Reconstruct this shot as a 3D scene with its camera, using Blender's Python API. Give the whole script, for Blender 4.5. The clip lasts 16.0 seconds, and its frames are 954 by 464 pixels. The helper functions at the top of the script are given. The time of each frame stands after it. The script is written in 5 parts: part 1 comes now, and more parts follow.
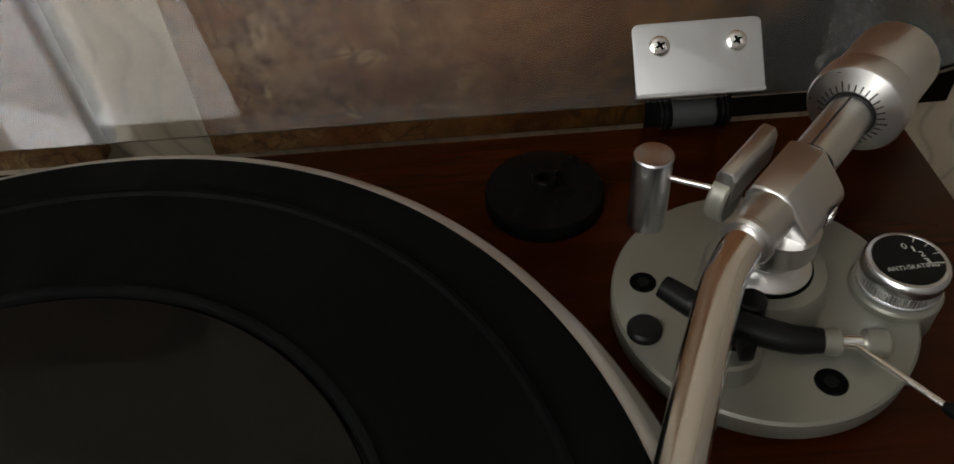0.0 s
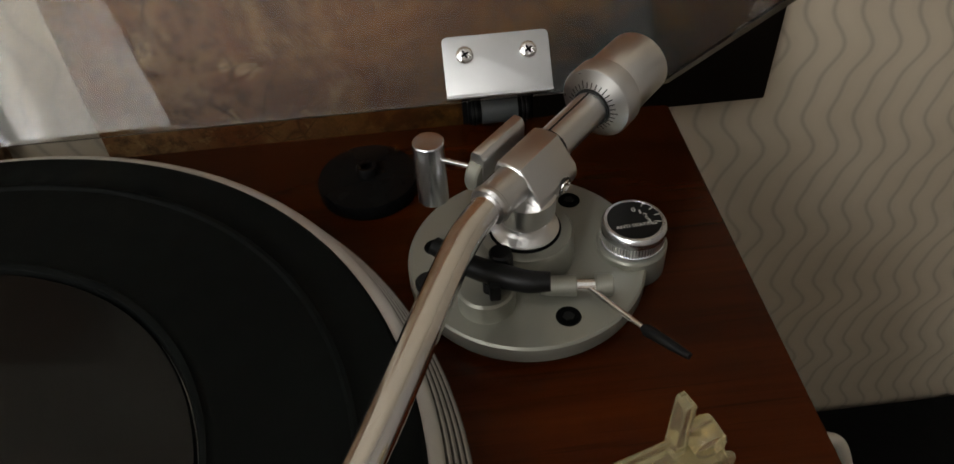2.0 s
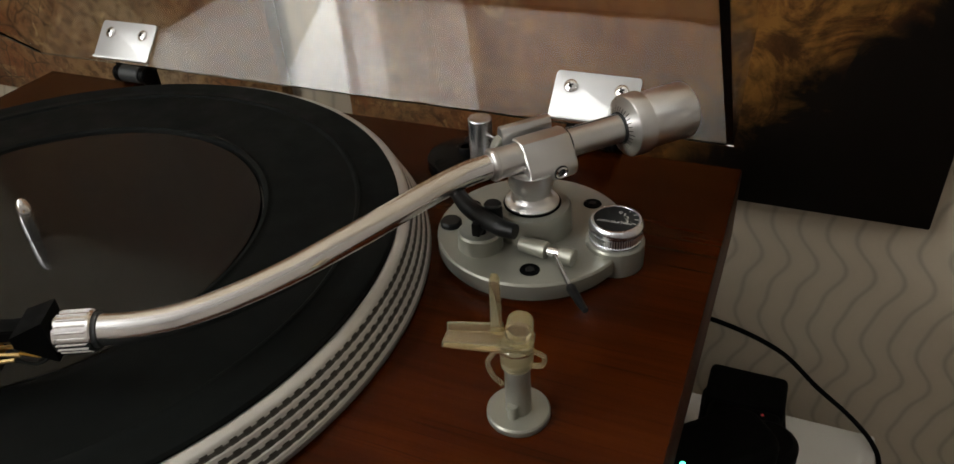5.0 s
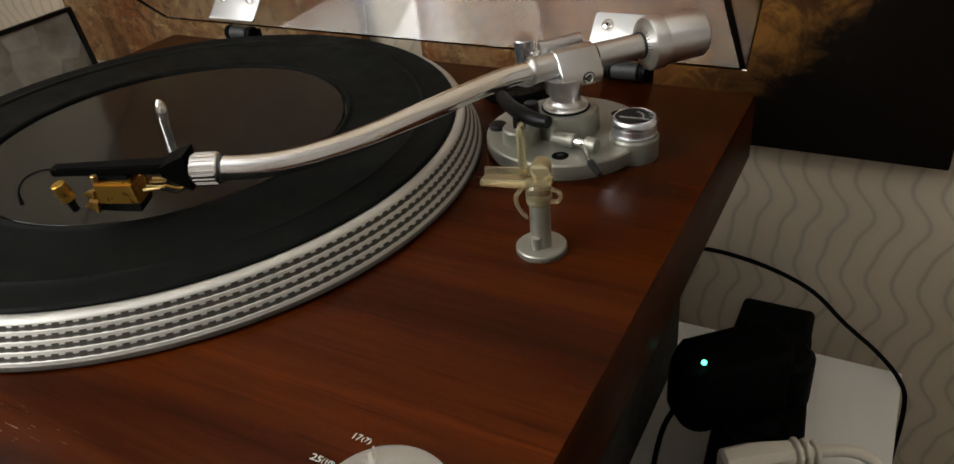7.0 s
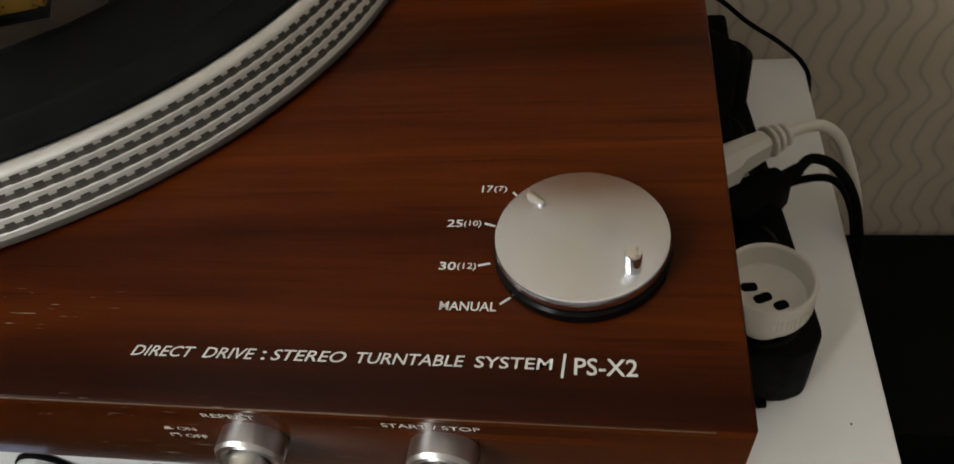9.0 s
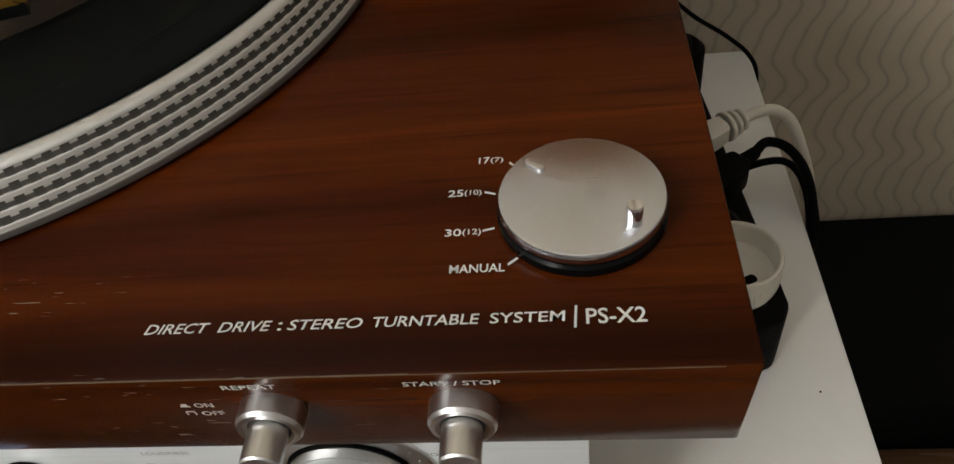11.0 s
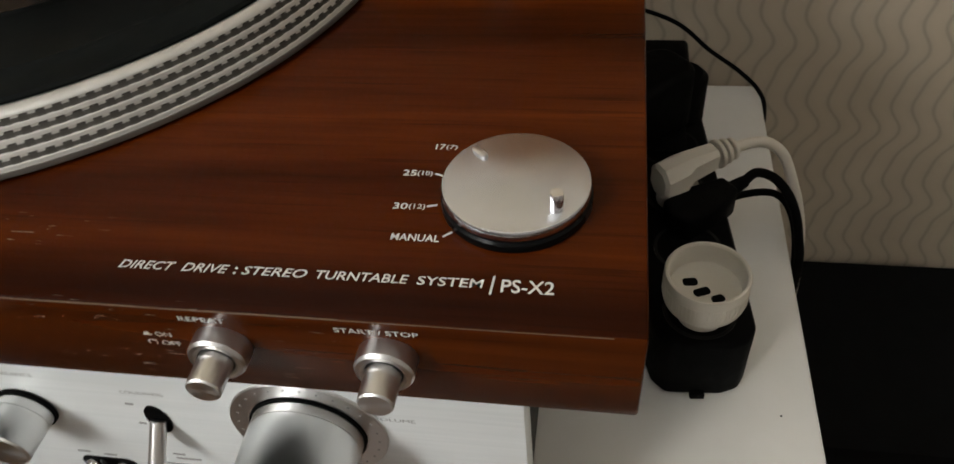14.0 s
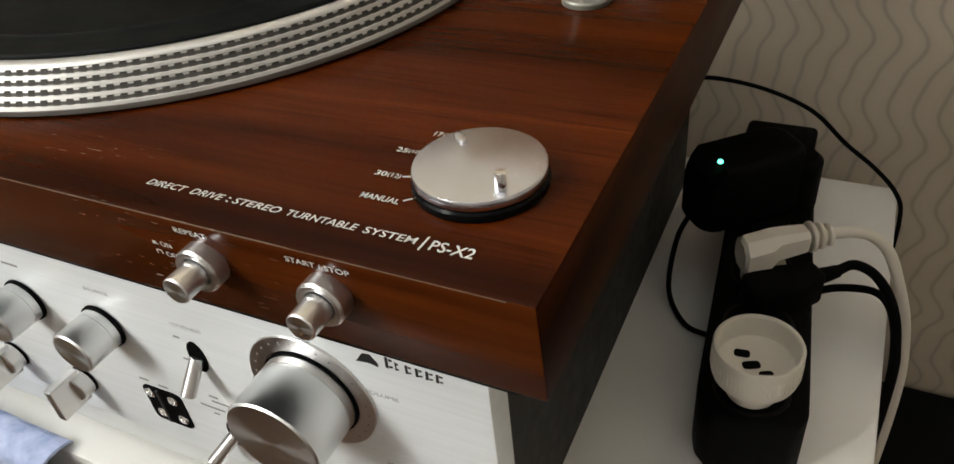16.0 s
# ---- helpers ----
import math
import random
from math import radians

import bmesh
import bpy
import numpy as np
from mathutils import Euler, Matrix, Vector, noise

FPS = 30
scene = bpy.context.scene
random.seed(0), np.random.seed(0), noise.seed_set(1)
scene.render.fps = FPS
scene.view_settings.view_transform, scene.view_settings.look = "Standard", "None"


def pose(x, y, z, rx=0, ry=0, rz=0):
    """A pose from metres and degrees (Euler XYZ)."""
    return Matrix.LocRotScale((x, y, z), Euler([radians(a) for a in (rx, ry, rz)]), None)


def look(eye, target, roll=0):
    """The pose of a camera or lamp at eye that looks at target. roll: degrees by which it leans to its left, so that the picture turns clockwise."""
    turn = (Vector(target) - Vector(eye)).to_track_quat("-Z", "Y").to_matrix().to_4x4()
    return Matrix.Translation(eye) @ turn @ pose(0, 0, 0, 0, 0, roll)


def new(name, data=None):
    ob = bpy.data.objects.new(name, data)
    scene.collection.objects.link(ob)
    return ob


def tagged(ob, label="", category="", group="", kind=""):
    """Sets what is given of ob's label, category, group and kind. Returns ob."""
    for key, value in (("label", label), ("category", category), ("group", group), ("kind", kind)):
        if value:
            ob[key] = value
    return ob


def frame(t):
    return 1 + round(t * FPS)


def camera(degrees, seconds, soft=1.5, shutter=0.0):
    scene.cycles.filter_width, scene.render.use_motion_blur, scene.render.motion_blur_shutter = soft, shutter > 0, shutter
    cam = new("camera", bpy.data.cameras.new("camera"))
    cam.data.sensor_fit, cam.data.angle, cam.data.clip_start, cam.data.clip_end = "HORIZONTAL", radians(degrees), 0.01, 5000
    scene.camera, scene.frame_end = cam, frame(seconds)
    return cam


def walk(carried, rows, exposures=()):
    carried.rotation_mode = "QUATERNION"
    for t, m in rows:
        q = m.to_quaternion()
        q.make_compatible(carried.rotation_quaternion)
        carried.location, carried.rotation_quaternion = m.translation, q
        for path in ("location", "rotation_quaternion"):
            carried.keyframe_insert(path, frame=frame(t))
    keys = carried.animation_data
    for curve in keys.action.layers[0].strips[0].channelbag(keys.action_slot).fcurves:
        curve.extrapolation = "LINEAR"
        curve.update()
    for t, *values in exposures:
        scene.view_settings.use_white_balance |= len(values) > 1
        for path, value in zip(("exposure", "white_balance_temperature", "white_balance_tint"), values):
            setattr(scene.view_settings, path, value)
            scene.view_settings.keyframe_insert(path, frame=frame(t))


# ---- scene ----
cam = camera(62.81, 16.0, shutter=0.25)
PATH = [
    (0, (0.0762, 0.1350, 1.1741), (0.0718, 0.3475, 0.9625), -4.97),
    (0.5, (0.0914, 0.1235, 1.1778), (0.0865, 0.3391, 0.9692), -4.61),
    (1, (0.1081, 0.1069, 1.1865), (0.1019, 0.3247, 0.9802), -4.50),
    (1.5, (0.1242, 0.0938, 1.1917), (0.1150, 0.3091, 0.9830), -6.21),
    (2, (0.1199, 0.0893, 1.1975), (0.1342, 0.3033, 0.9878), -3.31),
    (2.5, (0.1255, 0.0927, 1.2053), (0.1409, 0.3074, 0.9963), -3.28),
    (3, (0.1555, 0.0844, 1.1967), (0.1341, 0.3007, 0.9899), -5.28),
    (3.5, (0.1890, 0.0630, 1.1981), (0.1259, 0.2805, 1.0014), -6.32),
    (3.7, (0.1963, 0.0536, 1.1929), (0.1241, 0.2738, 1.0023), -5.67),
    (5.8, (0.2671, -0.0098, 1.1936), (0.1478, 0.2095, 1.0272), -5.96),
    (6, (0.2738, -0.0183, 1.1893), (0.1502, 0.1961, 1.0196), -6.98),
    (6.5, (0.2818, -0.0346, 1.1820), (0.1548, 0.1776, 1.0120), -6.84),
    (7, (0.2889, -0.0591, 1.1771), (0.1574, 0.1578, 1.0169), -6.13),
    (7.5, (0.2887, -0.0789, 1.1727), (0.1569, 0.1410, 1.0168), -5.22),
    (8, (0.2811, -0.0850, 1.1647), (0.1578, 0.1293, 0.9947), -6.36),
    (8.5, (0.2295, -0.0729, 1.1470), (0.1463, 0.1318, 0.9440), -7.43),
    (9, (0.1968, -0.0737, 1.1388), (0.1426, 0.1228, 0.9186), -11.18),
    (9.2, (0.1940, -0.0760, 1.1377), (0.1500, 0.1209, 0.9157), -10.92),
    (11.3, (0.1847, -0.0878, 1.1369), (0.1526, 0.1162, 0.9193), -9.23),
    (11.5, (0.1849, -0.0874, 1.1348), (0.1564, 0.1177, 0.9177), -8.45),
    (12, (0.1880, -0.0870, 1.1341), (0.1682, 0.1206, 0.9184), -7.12),
    (12.5, (0.1853, -0.0891, 1.1388), (0.1689, 0.1215, 0.9258), -7.19),
    (13, (0.1831, -0.0914, 1.1399), (0.1711, 0.1198, 0.9271), -7.40),
    (13.5, (0.1898, -0.0971, 1.1373), (0.1704, 0.1133, 0.9243), -6.71),
    (14, (0.2106, -0.1078, 1.1431), (0.1638, 0.0985, 0.9304), -6.45),
    (14.5, (0.2251, -0.1194, 1.1431), (0.1522, 0.0857, 0.9367), -6.18),
    (15, (0.2397, -0.1233, 1.1441), (0.1520, 0.0806, 0.9422), -6.87),
    (15.5, (0.2591, -0.1242, 1.1356), (0.1560, 0.0806, 0.9422), -7.43),
    (16, (0.2771, -0.1219, 1.1271), (0.1615, 0.0857, 0.9440), -6.82),
]
LIGHTNESS = [(0, -1.3), (0.5, -1.25), (1.5, -1.15), (2.5, -1.0), (3.5, -0.85), (6, -0.5), (7.5, -0.4), (9, -0.7), (12.5, -0.7), (14.5, -0.4), (16, -0.15)]
walk(cam, [(t, look(eye, target, roll)) for t, eye, target, roll in PATH], LIGHTNESS)

# ---- world and lights ----
world = bpy.data.worlds.new("world")
scene.world = world
world.use_nodes = True
wn = world.node_tree
sky = wn.nodes.new("ShaderNodeTexSky")
sky.sky_type = "NISHITA"
sky.sun_disc = False
sky.sun_elevation, sky.sun_rotation = radians(35), radians(230)
wn.links.new(sky.outputs[0], wn.nodes["Background"].inputs[0])
wn.nodes["Background"].inputs[1].default_value = 0.1


def area_lamp(name, eye, target, sx, sy, watts, colour):
    data = bpy.data.lights.new(name, "AREA")
    data.shape, data.size, data.size_y = "RECTANGLE", sx, sy
    data.energy, data.color = watts, colour
    ob = new(name, data)
    ob.matrix_world = look(eye, target)
    return ob


# daylight through the window: the broad sheer pane, and the bare strip of sky at its open side
area_lamp("window_light", (-0.962, -0.62, 2.33), (0.2, -0.62, 2.79), 0.82, 0.68, 25, (0.97, 0.99, 1.0))
area_lamp("window_strip_light", (-0.945, -1.40, 1.86), (0.1, 0.0, 0.95), 0.38, 1.10, 31, (0.99, 0.99, 0.955))


# ---- materials ----
class Mat:
    def __init__(self, name, colour=(0.5, 0.5, 0.5), rough=0.5, metal=0.0):
        self.m = bpy.data.materials.new(name)
        self.m.use_nodes = True
        self.t = self.m.node_tree
        self.b = self.t.nodes["Principled BSDF"]
        self.put("Base Color", (*colour, 1))
        self.put("Roughness", rough)
        self.put("Metallic", metal)

    def put(self, socket, value):
        self.b.inputs[socket].default_value = value
        return self

    def node(self, kind, operation="", data_type="", blend_type="", feature="", direction_type="", axis=""):
        n = self.t.nodes.new(kind)
        if operation:
            n.operation = operation
        if data_type:
            n.data_type = data_type
        if blend_type:
            n.blend_type = blend_type
        if feature:
            n.feature = feature
        if direction_type:
            n.direction_type, n.axis = direction_type, axis
        return n

    def link(self, a, b):
        self.t.links.new(a, b)

    def coords(self, scale=(1, 1, 1), space="Object", turn=(0, 0, 0)):
        c = self.node("ShaderNodeTexCoord")
        mp = self.node("ShaderNodeMapping")
        mp.inputs["Scale"].default_value = scale
        mp.inputs["Rotation"].default_value = [radians(a) for a in turn]
        self.link(c.outputs[space], mp.inputs["Vector"])
        return mp.outputs[0]

    def noise(self, scale=(1, 1, 1), size=10.0, detail=4.0, rough=0.55, distort=0.0, space="Object", vec=None):
        n = self.node("ShaderNodeTexNoise")
        n.inputs["Scale"].default_value = size
        n.inputs["Detail"].default_value = detail
        n.inputs["Roughness"].default_value = rough
        n.inputs["Distortion"].default_value = distort
        self.link(vec if vec else self.coords(scale, space), n.inputs["Vector"])
        return n.outputs["Fac"]

    def ramp(self, fac, stops):
        r = self.node("ShaderNodeValToRGB")
        e = r.color_ramp.elements
        while len(e) < len(stops):
            e.new(0.5)
        for el, (p, c) in zip(e, stops):
            el.position, el.color = p, (*c, 1) if len(c) == 3 else c
        self.link(fac, r.inputs[0])
        return r.outputs["Color"]

    def grey(self, fac, a, b, lo=0.0, hi=1.0):
        r = self.node("ShaderNodeMapRange")
        for k, v in zip(range(1, 5), (a, b, lo, hi)):
            r.inputs[k].default_value = v
        self.link(fac, r.inputs[0])
        return r.outputs[0]

    def mix(self, fac, a, b, kind="MIX"):
        n = self.node("ShaderNodeMix", data_type="RGBA", blend_type=kind)
        for s, v in ((n.inputs[0], fac), (n.inputs[6], a), (n.inputs[7], b)):
            if isinstance(v, (int, float)):
                s.default_value = v
            elif isinstance(v, tuple):
                s.default_value = (*v, 1)
            else:
                self.link(v, s)
        return n.outputs[2]

    def calc(self, op, a, b=0.0, c=0.0):
        n = self.node("ShaderNodeMath", operation=op)
        for s, v in zip(n.inputs, (a, b, c)):
            if isinstance(v, (int, float)):
                s.default_value = v
            else:
                self.link(v, s)
        return n.outputs[0]

    def bump(self, height, strength=0.2, dist=0.001):
        n = self.node("ShaderNodeBump")
        n.inputs["Strength"].default_value = strength
        n.inputs["Distance"].default_value = dist
        self.link(height, n.inputs["Height"])
        self.link(n.outputs[0], self.b.inputs["Normal"])
        return self

    def worn(self, size=60.0, base=0.3, spread=0.12):
        """Roughness that wanders round its base at two sizes."""
        a = self.noise(size=size, detail=6)
        self.link(self.grey(a, 0.3, 0.7, base - spread, base + spread), self.b.inputs["Roughness"])
        return self


def wood(name, dark, light, scale, figure=None, rough=(0.24, 0.31)):
    """Grain along x; figure is an optional run of (place across the board, lightness) that sets the broad bands."""
    m = Mat(name, light, 0.34)
    band = m.noise(scale, 1.0, 3, 0.5, 0.25)
    fine = m.noise(tuple(s * 5 for s in scale), 1.0, 6, 0.65, 0.1)
    blotch = m.noise((1.2, 5, 5), 4.0, 3)
    mid = tuple((a + b) / 2 for a, b in zip(dark, light))
    colour = m.ramp(band, [(0.30, dark), (0.46, mid), (0.62, light), (0.80, tuple(c * 0.75 for c in light))])
    if figure:
        s = m.node("ShaderNodeSeparateXYZ")
        m.link(m.coords(), s.inputs[0])
        sway = m.noise((7, 26, 26), 1.0, 4, 0.6)
        y = m.calc("ADD", s.outputs[1], m.calc("MULTIPLY", m.calc("SUBTRACT", sway, 0.5), 0.022))
        y = m.calc("ADD", y, m.calc("MULTIPLY", s.outputs[0], -0.03))
        fac = m.grey(y, -0.20, 0.18)
        run = m.ramp(fac, [((p + 0.02) / 0.38, (v, v, v)) for p, v in figure])
        tone = m.mix(run, dark, tuple(c * 1.22 for c in light))
        colour = m.mix(0.62, colour, tone)
    colour = m.mix(m.grey(fine, 0.35, 0.72, 0.0, 0.45), colour, dark)
    pore = m.noise((scale[0] * 6, scale[1] * 16, scale[2] * 16), 1.0, 2, 0.5)
    colour = m.mix(m.grey(pore, 0.60, 0.72, 0.0, 0.35), colour, tuple(c * 0.6 for c in dark))
    colour = m.mix(m.grey(blotch, 0.35, 0.7, 0.0, 0.28), colour, tuple(c * 0.5 for c in dark))
    m.link(colour, m.b.inputs["Base Color"])
    m.link(m.grey(m.noise(scale, 2.0, 2), 0.0, 1.0, *rough), m.b.inputs["Roughness"])
    m.bump(fine, 0.05, 0.0003)
    return m


# light and dark runs of the top board, from its front edge to the back
FIGURE = ((-0.02, 0.35), (0.002, 0.10), (0.010, 0.30), (0.020, 0.75), (0.034, 0.45), (0.045, 0.15), (0.056, 0.80), (0.075, 0.95), (0.090, 0.70), (0.104, 0.50), (0.112, 0.06), (0.119, 0.02), (0.128, 0.18), (0.141, 0.70), (0.155, 0.45), (0.170, 0.80), (0.190, 0.25), (0.205, 0.60), (0.225, 0.22), (0.250, 0.42), (0.275, 0.10), (0.300, 0.26), (0.325, 0.08))
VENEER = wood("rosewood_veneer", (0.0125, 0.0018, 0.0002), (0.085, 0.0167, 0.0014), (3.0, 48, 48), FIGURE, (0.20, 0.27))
VENEER.put("Specular IOR Level", 0.10)


def nicks(m, axis, far, near, right, left, amount):
    """Fine pale nicks in the lacquer, along the grain, within a stretch of the board."""
    nick = m.noise((120, 1900, 1900), 1.0, 2, 0.5)
    zone = m.noise((9, 30, 30), 1.0, 2, 0.5)
    s = m.node("ShaderNodeSeparateXYZ")
    m.link(m.coords(), s.inputs[0])
    where = m.calc("MULTIPLY", m.grey(s.outputs[axis], far, near), m.grey(s.outputs[0], right, left))
    fac = m.calc("MULTIPLY", m.grey(nick, 0.70, 0.73), m.calc("MULTIPLY", m.grey(zone, 0.50, 0.57), where))
    old = m.b.inputs["Base Color"].links[0].from_socket
    m.link(m.mix(m.calc("MULTIPLY", fac, amount), old, (0.55, 0.5, 0.42)), m.b.inputs["Base Color"])


nicks(VENEER, 1, -0.09, -0.18, 0.125, 0.05, 0.38)
# front veneer: more orange, and lightened further for the window light it catches
FRONTVENEER = wood("orange_lit_front_veneer", (0.046, 0.0090, 0.0012), (0.160, 0.0350, 0.0042), (3.0, 48, 48), None, (0.12, 0.17))
# side veneer: grain along y, darker than the top
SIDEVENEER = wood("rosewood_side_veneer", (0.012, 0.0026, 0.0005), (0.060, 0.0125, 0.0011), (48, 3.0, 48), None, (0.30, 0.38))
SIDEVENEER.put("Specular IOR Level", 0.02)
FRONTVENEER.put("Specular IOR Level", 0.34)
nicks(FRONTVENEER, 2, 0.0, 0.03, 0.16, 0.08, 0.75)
SEAM = Mat("worn_veneer_edge", (0.13, 0.085, 0.055), 0.5).worn(200, 0.5, 0.1)
TURNED = Mat("turned_aluminium", (0.70, 0.72, 0.77), 0.27, 1.0)
TURNED.put("Anisotropic", 0.7)
tan = TURNED.node("ShaderNodeTangent", direction_type="RADIAL", axis="Z")
TURNED.link(tan.outputs[0], TURNED.b.inputs["Tangent"])
TURNED_Y = Mat("turned_aluminium_knob", (0.76, 0.765, 0.76), 0.31, 1.0)
TURNED_Y.put("Anisotropic", 0.75)
tan = TURNED_Y.node("ShaderNodeTangent", direction_type="RADIAL", axis="Y")
TURNED_Y.link(tan.outputs[0], TURNED_Y.b.inputs["Tangent"])
ALU = Mat("satin_aluminium", (0.71, 0.70, 0.69), 0.30, 1.0).worn(160, 0.31, 0.012)
CHROME = Mat("polished_chrome", (0.88, 0.865, 0.865), 0.13, 1.0).worn(90, 0.14, 0.03)
STEEL = Mat("hinge_steel", (0.60, 0.60, 0.60), 0.5, 1.0).worn(240, 0.5, 0.05)
RIM = Mat("cast_aluminium_rim", (0.57, 0.555, 0.52), 0.47, 0.72).worn(200, 0.47, 0.08)
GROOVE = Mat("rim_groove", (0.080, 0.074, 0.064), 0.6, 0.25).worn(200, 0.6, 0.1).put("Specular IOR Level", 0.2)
DOT = Mat("strobe_mark", (0.066, 0.061, 0.053), 0.6, 0.25).worn(200, 0.65, 0.1).put("Specular IOR Level", 0.15)
# rim lip: shade and the wood's dark reflection are put into its colour
LIP = Mat("shaded_rim_lip", (0.20, 0.185, 0.165), 0.6, 0.5).worn(200, 0.6, 0.1)
BASEGREY = Mat("silver_grey_enamel", (0.285, 0.28, 0.238), 0.42, 0.55)
BASEGREY.worn(90, 0.40, 0.07)
speck = BASEGREY.noise(size=2600, detail=2)
BASEGREY.bump(speck, 0.10, 0.0002)
RUBBER = Mat("black_rubber", (0.006, 0.0065, 0.0065), 0.6)
dust = RUBBER.noise(size=22, detail=7)
RUBBER.link(RUBBER.ramp(dust, [(0.35, (0.0012, 0.0017, 0.0014)), (0.75, (0.0030, 0.0040, 0.0033))]), RUBBER.b.inputs["Base Color"])
RUBBER.worn(60, 0.66, 0.08)
RUBBER.put("Specular IOR Level", 0.10)
SMOOTHBLACK = Mat("smooth_dark_disc", (0.006, 0.006, 0.0055), 0.13)
SMOOTHBLACK.worn(30, 0.10, 0.03).put("Specular IOR Level", 0.22)
BLACK = Mat("black_plastic", (0.005, 0.005, 0.005), 0.4).worn(120, 0.4, 0.08).put("Specular IOR Level", 0.2)
MATTBLACK = Mat("matt_black_plastic", (0.0018, 0.0018, 0.0018), 0.65).worn(150, 0.65, 0.1).put("Specular IOR Level", 0.06)
GLOSSBLACK = Mat("gloss_black_plastic", (0.004, 0.004, 0.004), 0.2).worn(80, 0.26, 0.05).put("Specular IOR Level", 0.08)
GREYPLASTIC = Mat("dark_grey_plastic", (0.035, 0.038, 0.038), 0.5).worn(100, 0.5, 0.1)
GOLD = Mat("gold_anodised_metal", (0.62, 0.36, 0.07), 0.32, 0.9).worn(200, 0.32, 0.1)
REDGLOW = Mat("red_light", (0.6, 0.02, 0.03), 0.3)
REDGLOW.put("Emission Color", (1.0, 0.03, 0.06, 1)).put("Emission Strength", 0.1)
BRASS = Mat("brass_pins", (0.70, 0.50, 0.22), 0.28, 1.0)
PRINT = Mat("white_print", (0.58, 0.565, 0.52), 0.5)
INK = Mat("black_print", (0.012, 0.012, 0.012), 0.5)
INK_GREY = Mat("grey_print", (0.33, 0.33, 0.33), 0.55)
AMPFACE = Mat("silver_front_panel", (0.83, 0.82, 0.80), 0.40, 0.12)
brush = AMPFACE.noise((9, 1, 420), 1.0, 4, 0.6)
AMPFACE.link(AMPFACE.ramp(brush, [(0.3, (0.83, 0.865, 0.87)), (0.7, (0.90, 0.93, 0.935))]), AMPFACE.b.inputs["Base Color"])
AMPFACE.link(AMPFACE.grey(brush, 0.3, 0.7, 0.34, 0.44), AMPFACE.b.inputs["Roughness"])
# case paint darkened to carry the deep shade beneath the plinth
CASE = Mat("shade_darkened_steel", (0.026, 0.024, 0.021), 0.6).worn(90, 0.6, 0.08).put("Specular IOR Level", 0.2)
CABINET = Mat("white_laminate", (0.74, 0.73, 0.69), 0.42)
soil = CABINET.noise(size=7, detail=8, rough=0.65)
CABINET.link(CABINET.ramp(soil, [(0.3, (0.70, 0.69, 0.64)), (0.7, (0.77, 0.76, 0.72))]), CABINET.b.inputs["Base Color"])
CABINET.worn(40, 0.42, 0.1)
WHITEPLASTIC = Mat("white_plastic", (0.68, 0.635, 0.54), 0.42).put("Subsurface Weight", 0.05)
WHITEPLASTIC.put("Subsurface Radius", (0.004, 0.004, 0.003))
WHITEPLASTIC.worn(80, 0.42, 0.08)
AMBER = Mat("clear_yellowed_plastic", (0.965, 0.86, 0.57), 0.06)
AMBER.put("Transmission Weight", 0.90).put("IOR", 1.47)
AMBER.worn(300, 0.08, 0.05)
ACRYLIC = Mat("clear_acrylic", (0.95, 0.945, 0.93), 0.012)
ACRYLIC.put("Transmission Weight", 1.0).put("IOR", 1.45)
scuff = ACRYLIC.noise(size=18, detail=8, rough=0.7)
ACRYLIC.link(ACRYLIC.grey(scuff, 0.4, 0.8, 0.003, 0.03), ACRYLIC.b.inputs["Roughness"])
GLOW = Mat("green_light", (0.1, 0.8, 0.5), 0.3)
GLOW.put("Emission Color", (0.10, 1.0, 0.55, 1)).put("Emission Strength", 6.0)
# unseen walls: tones chosen for their bounce, the east one darker to cut fill
DIMWALL = Mat("beige_wall_paint", (0.64, 0.61, 0.58), 0.8).worn(6, 0.8, 0.1)
SHADEWALL = Mat("low_bounce_wall", (0.40, 0.375, 0.345), 0.8).worn(6, 0.8, 0.1)
CEILPAINT = Mat("white_ceiling_paint", (0.85, 0.85, 0.85), 0.8).worn(6, 0.8, 0.1)
FLOORWOOD = wood("floor_boards", (0.060, 0.030, 0.015), (0.19, 0.098, 0.048), (2.0, 22, 22))
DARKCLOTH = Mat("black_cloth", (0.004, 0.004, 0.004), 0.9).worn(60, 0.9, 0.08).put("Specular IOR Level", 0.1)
BLUECLOTH = Mat("pale_blue_cloth", (0.42, 0.50, 0.74), 0.85)
weave = BLUECLOTH.noise(size=90, detail=5)
BLUECLOTH.link(BLUECLOTH.ramp(weave, [(0.3, (0.30, 0.37, 0.60)), (0.7, (0.55, 0.62, 0.82))]), BLUECLOTH.b.inputs["Base Color"])


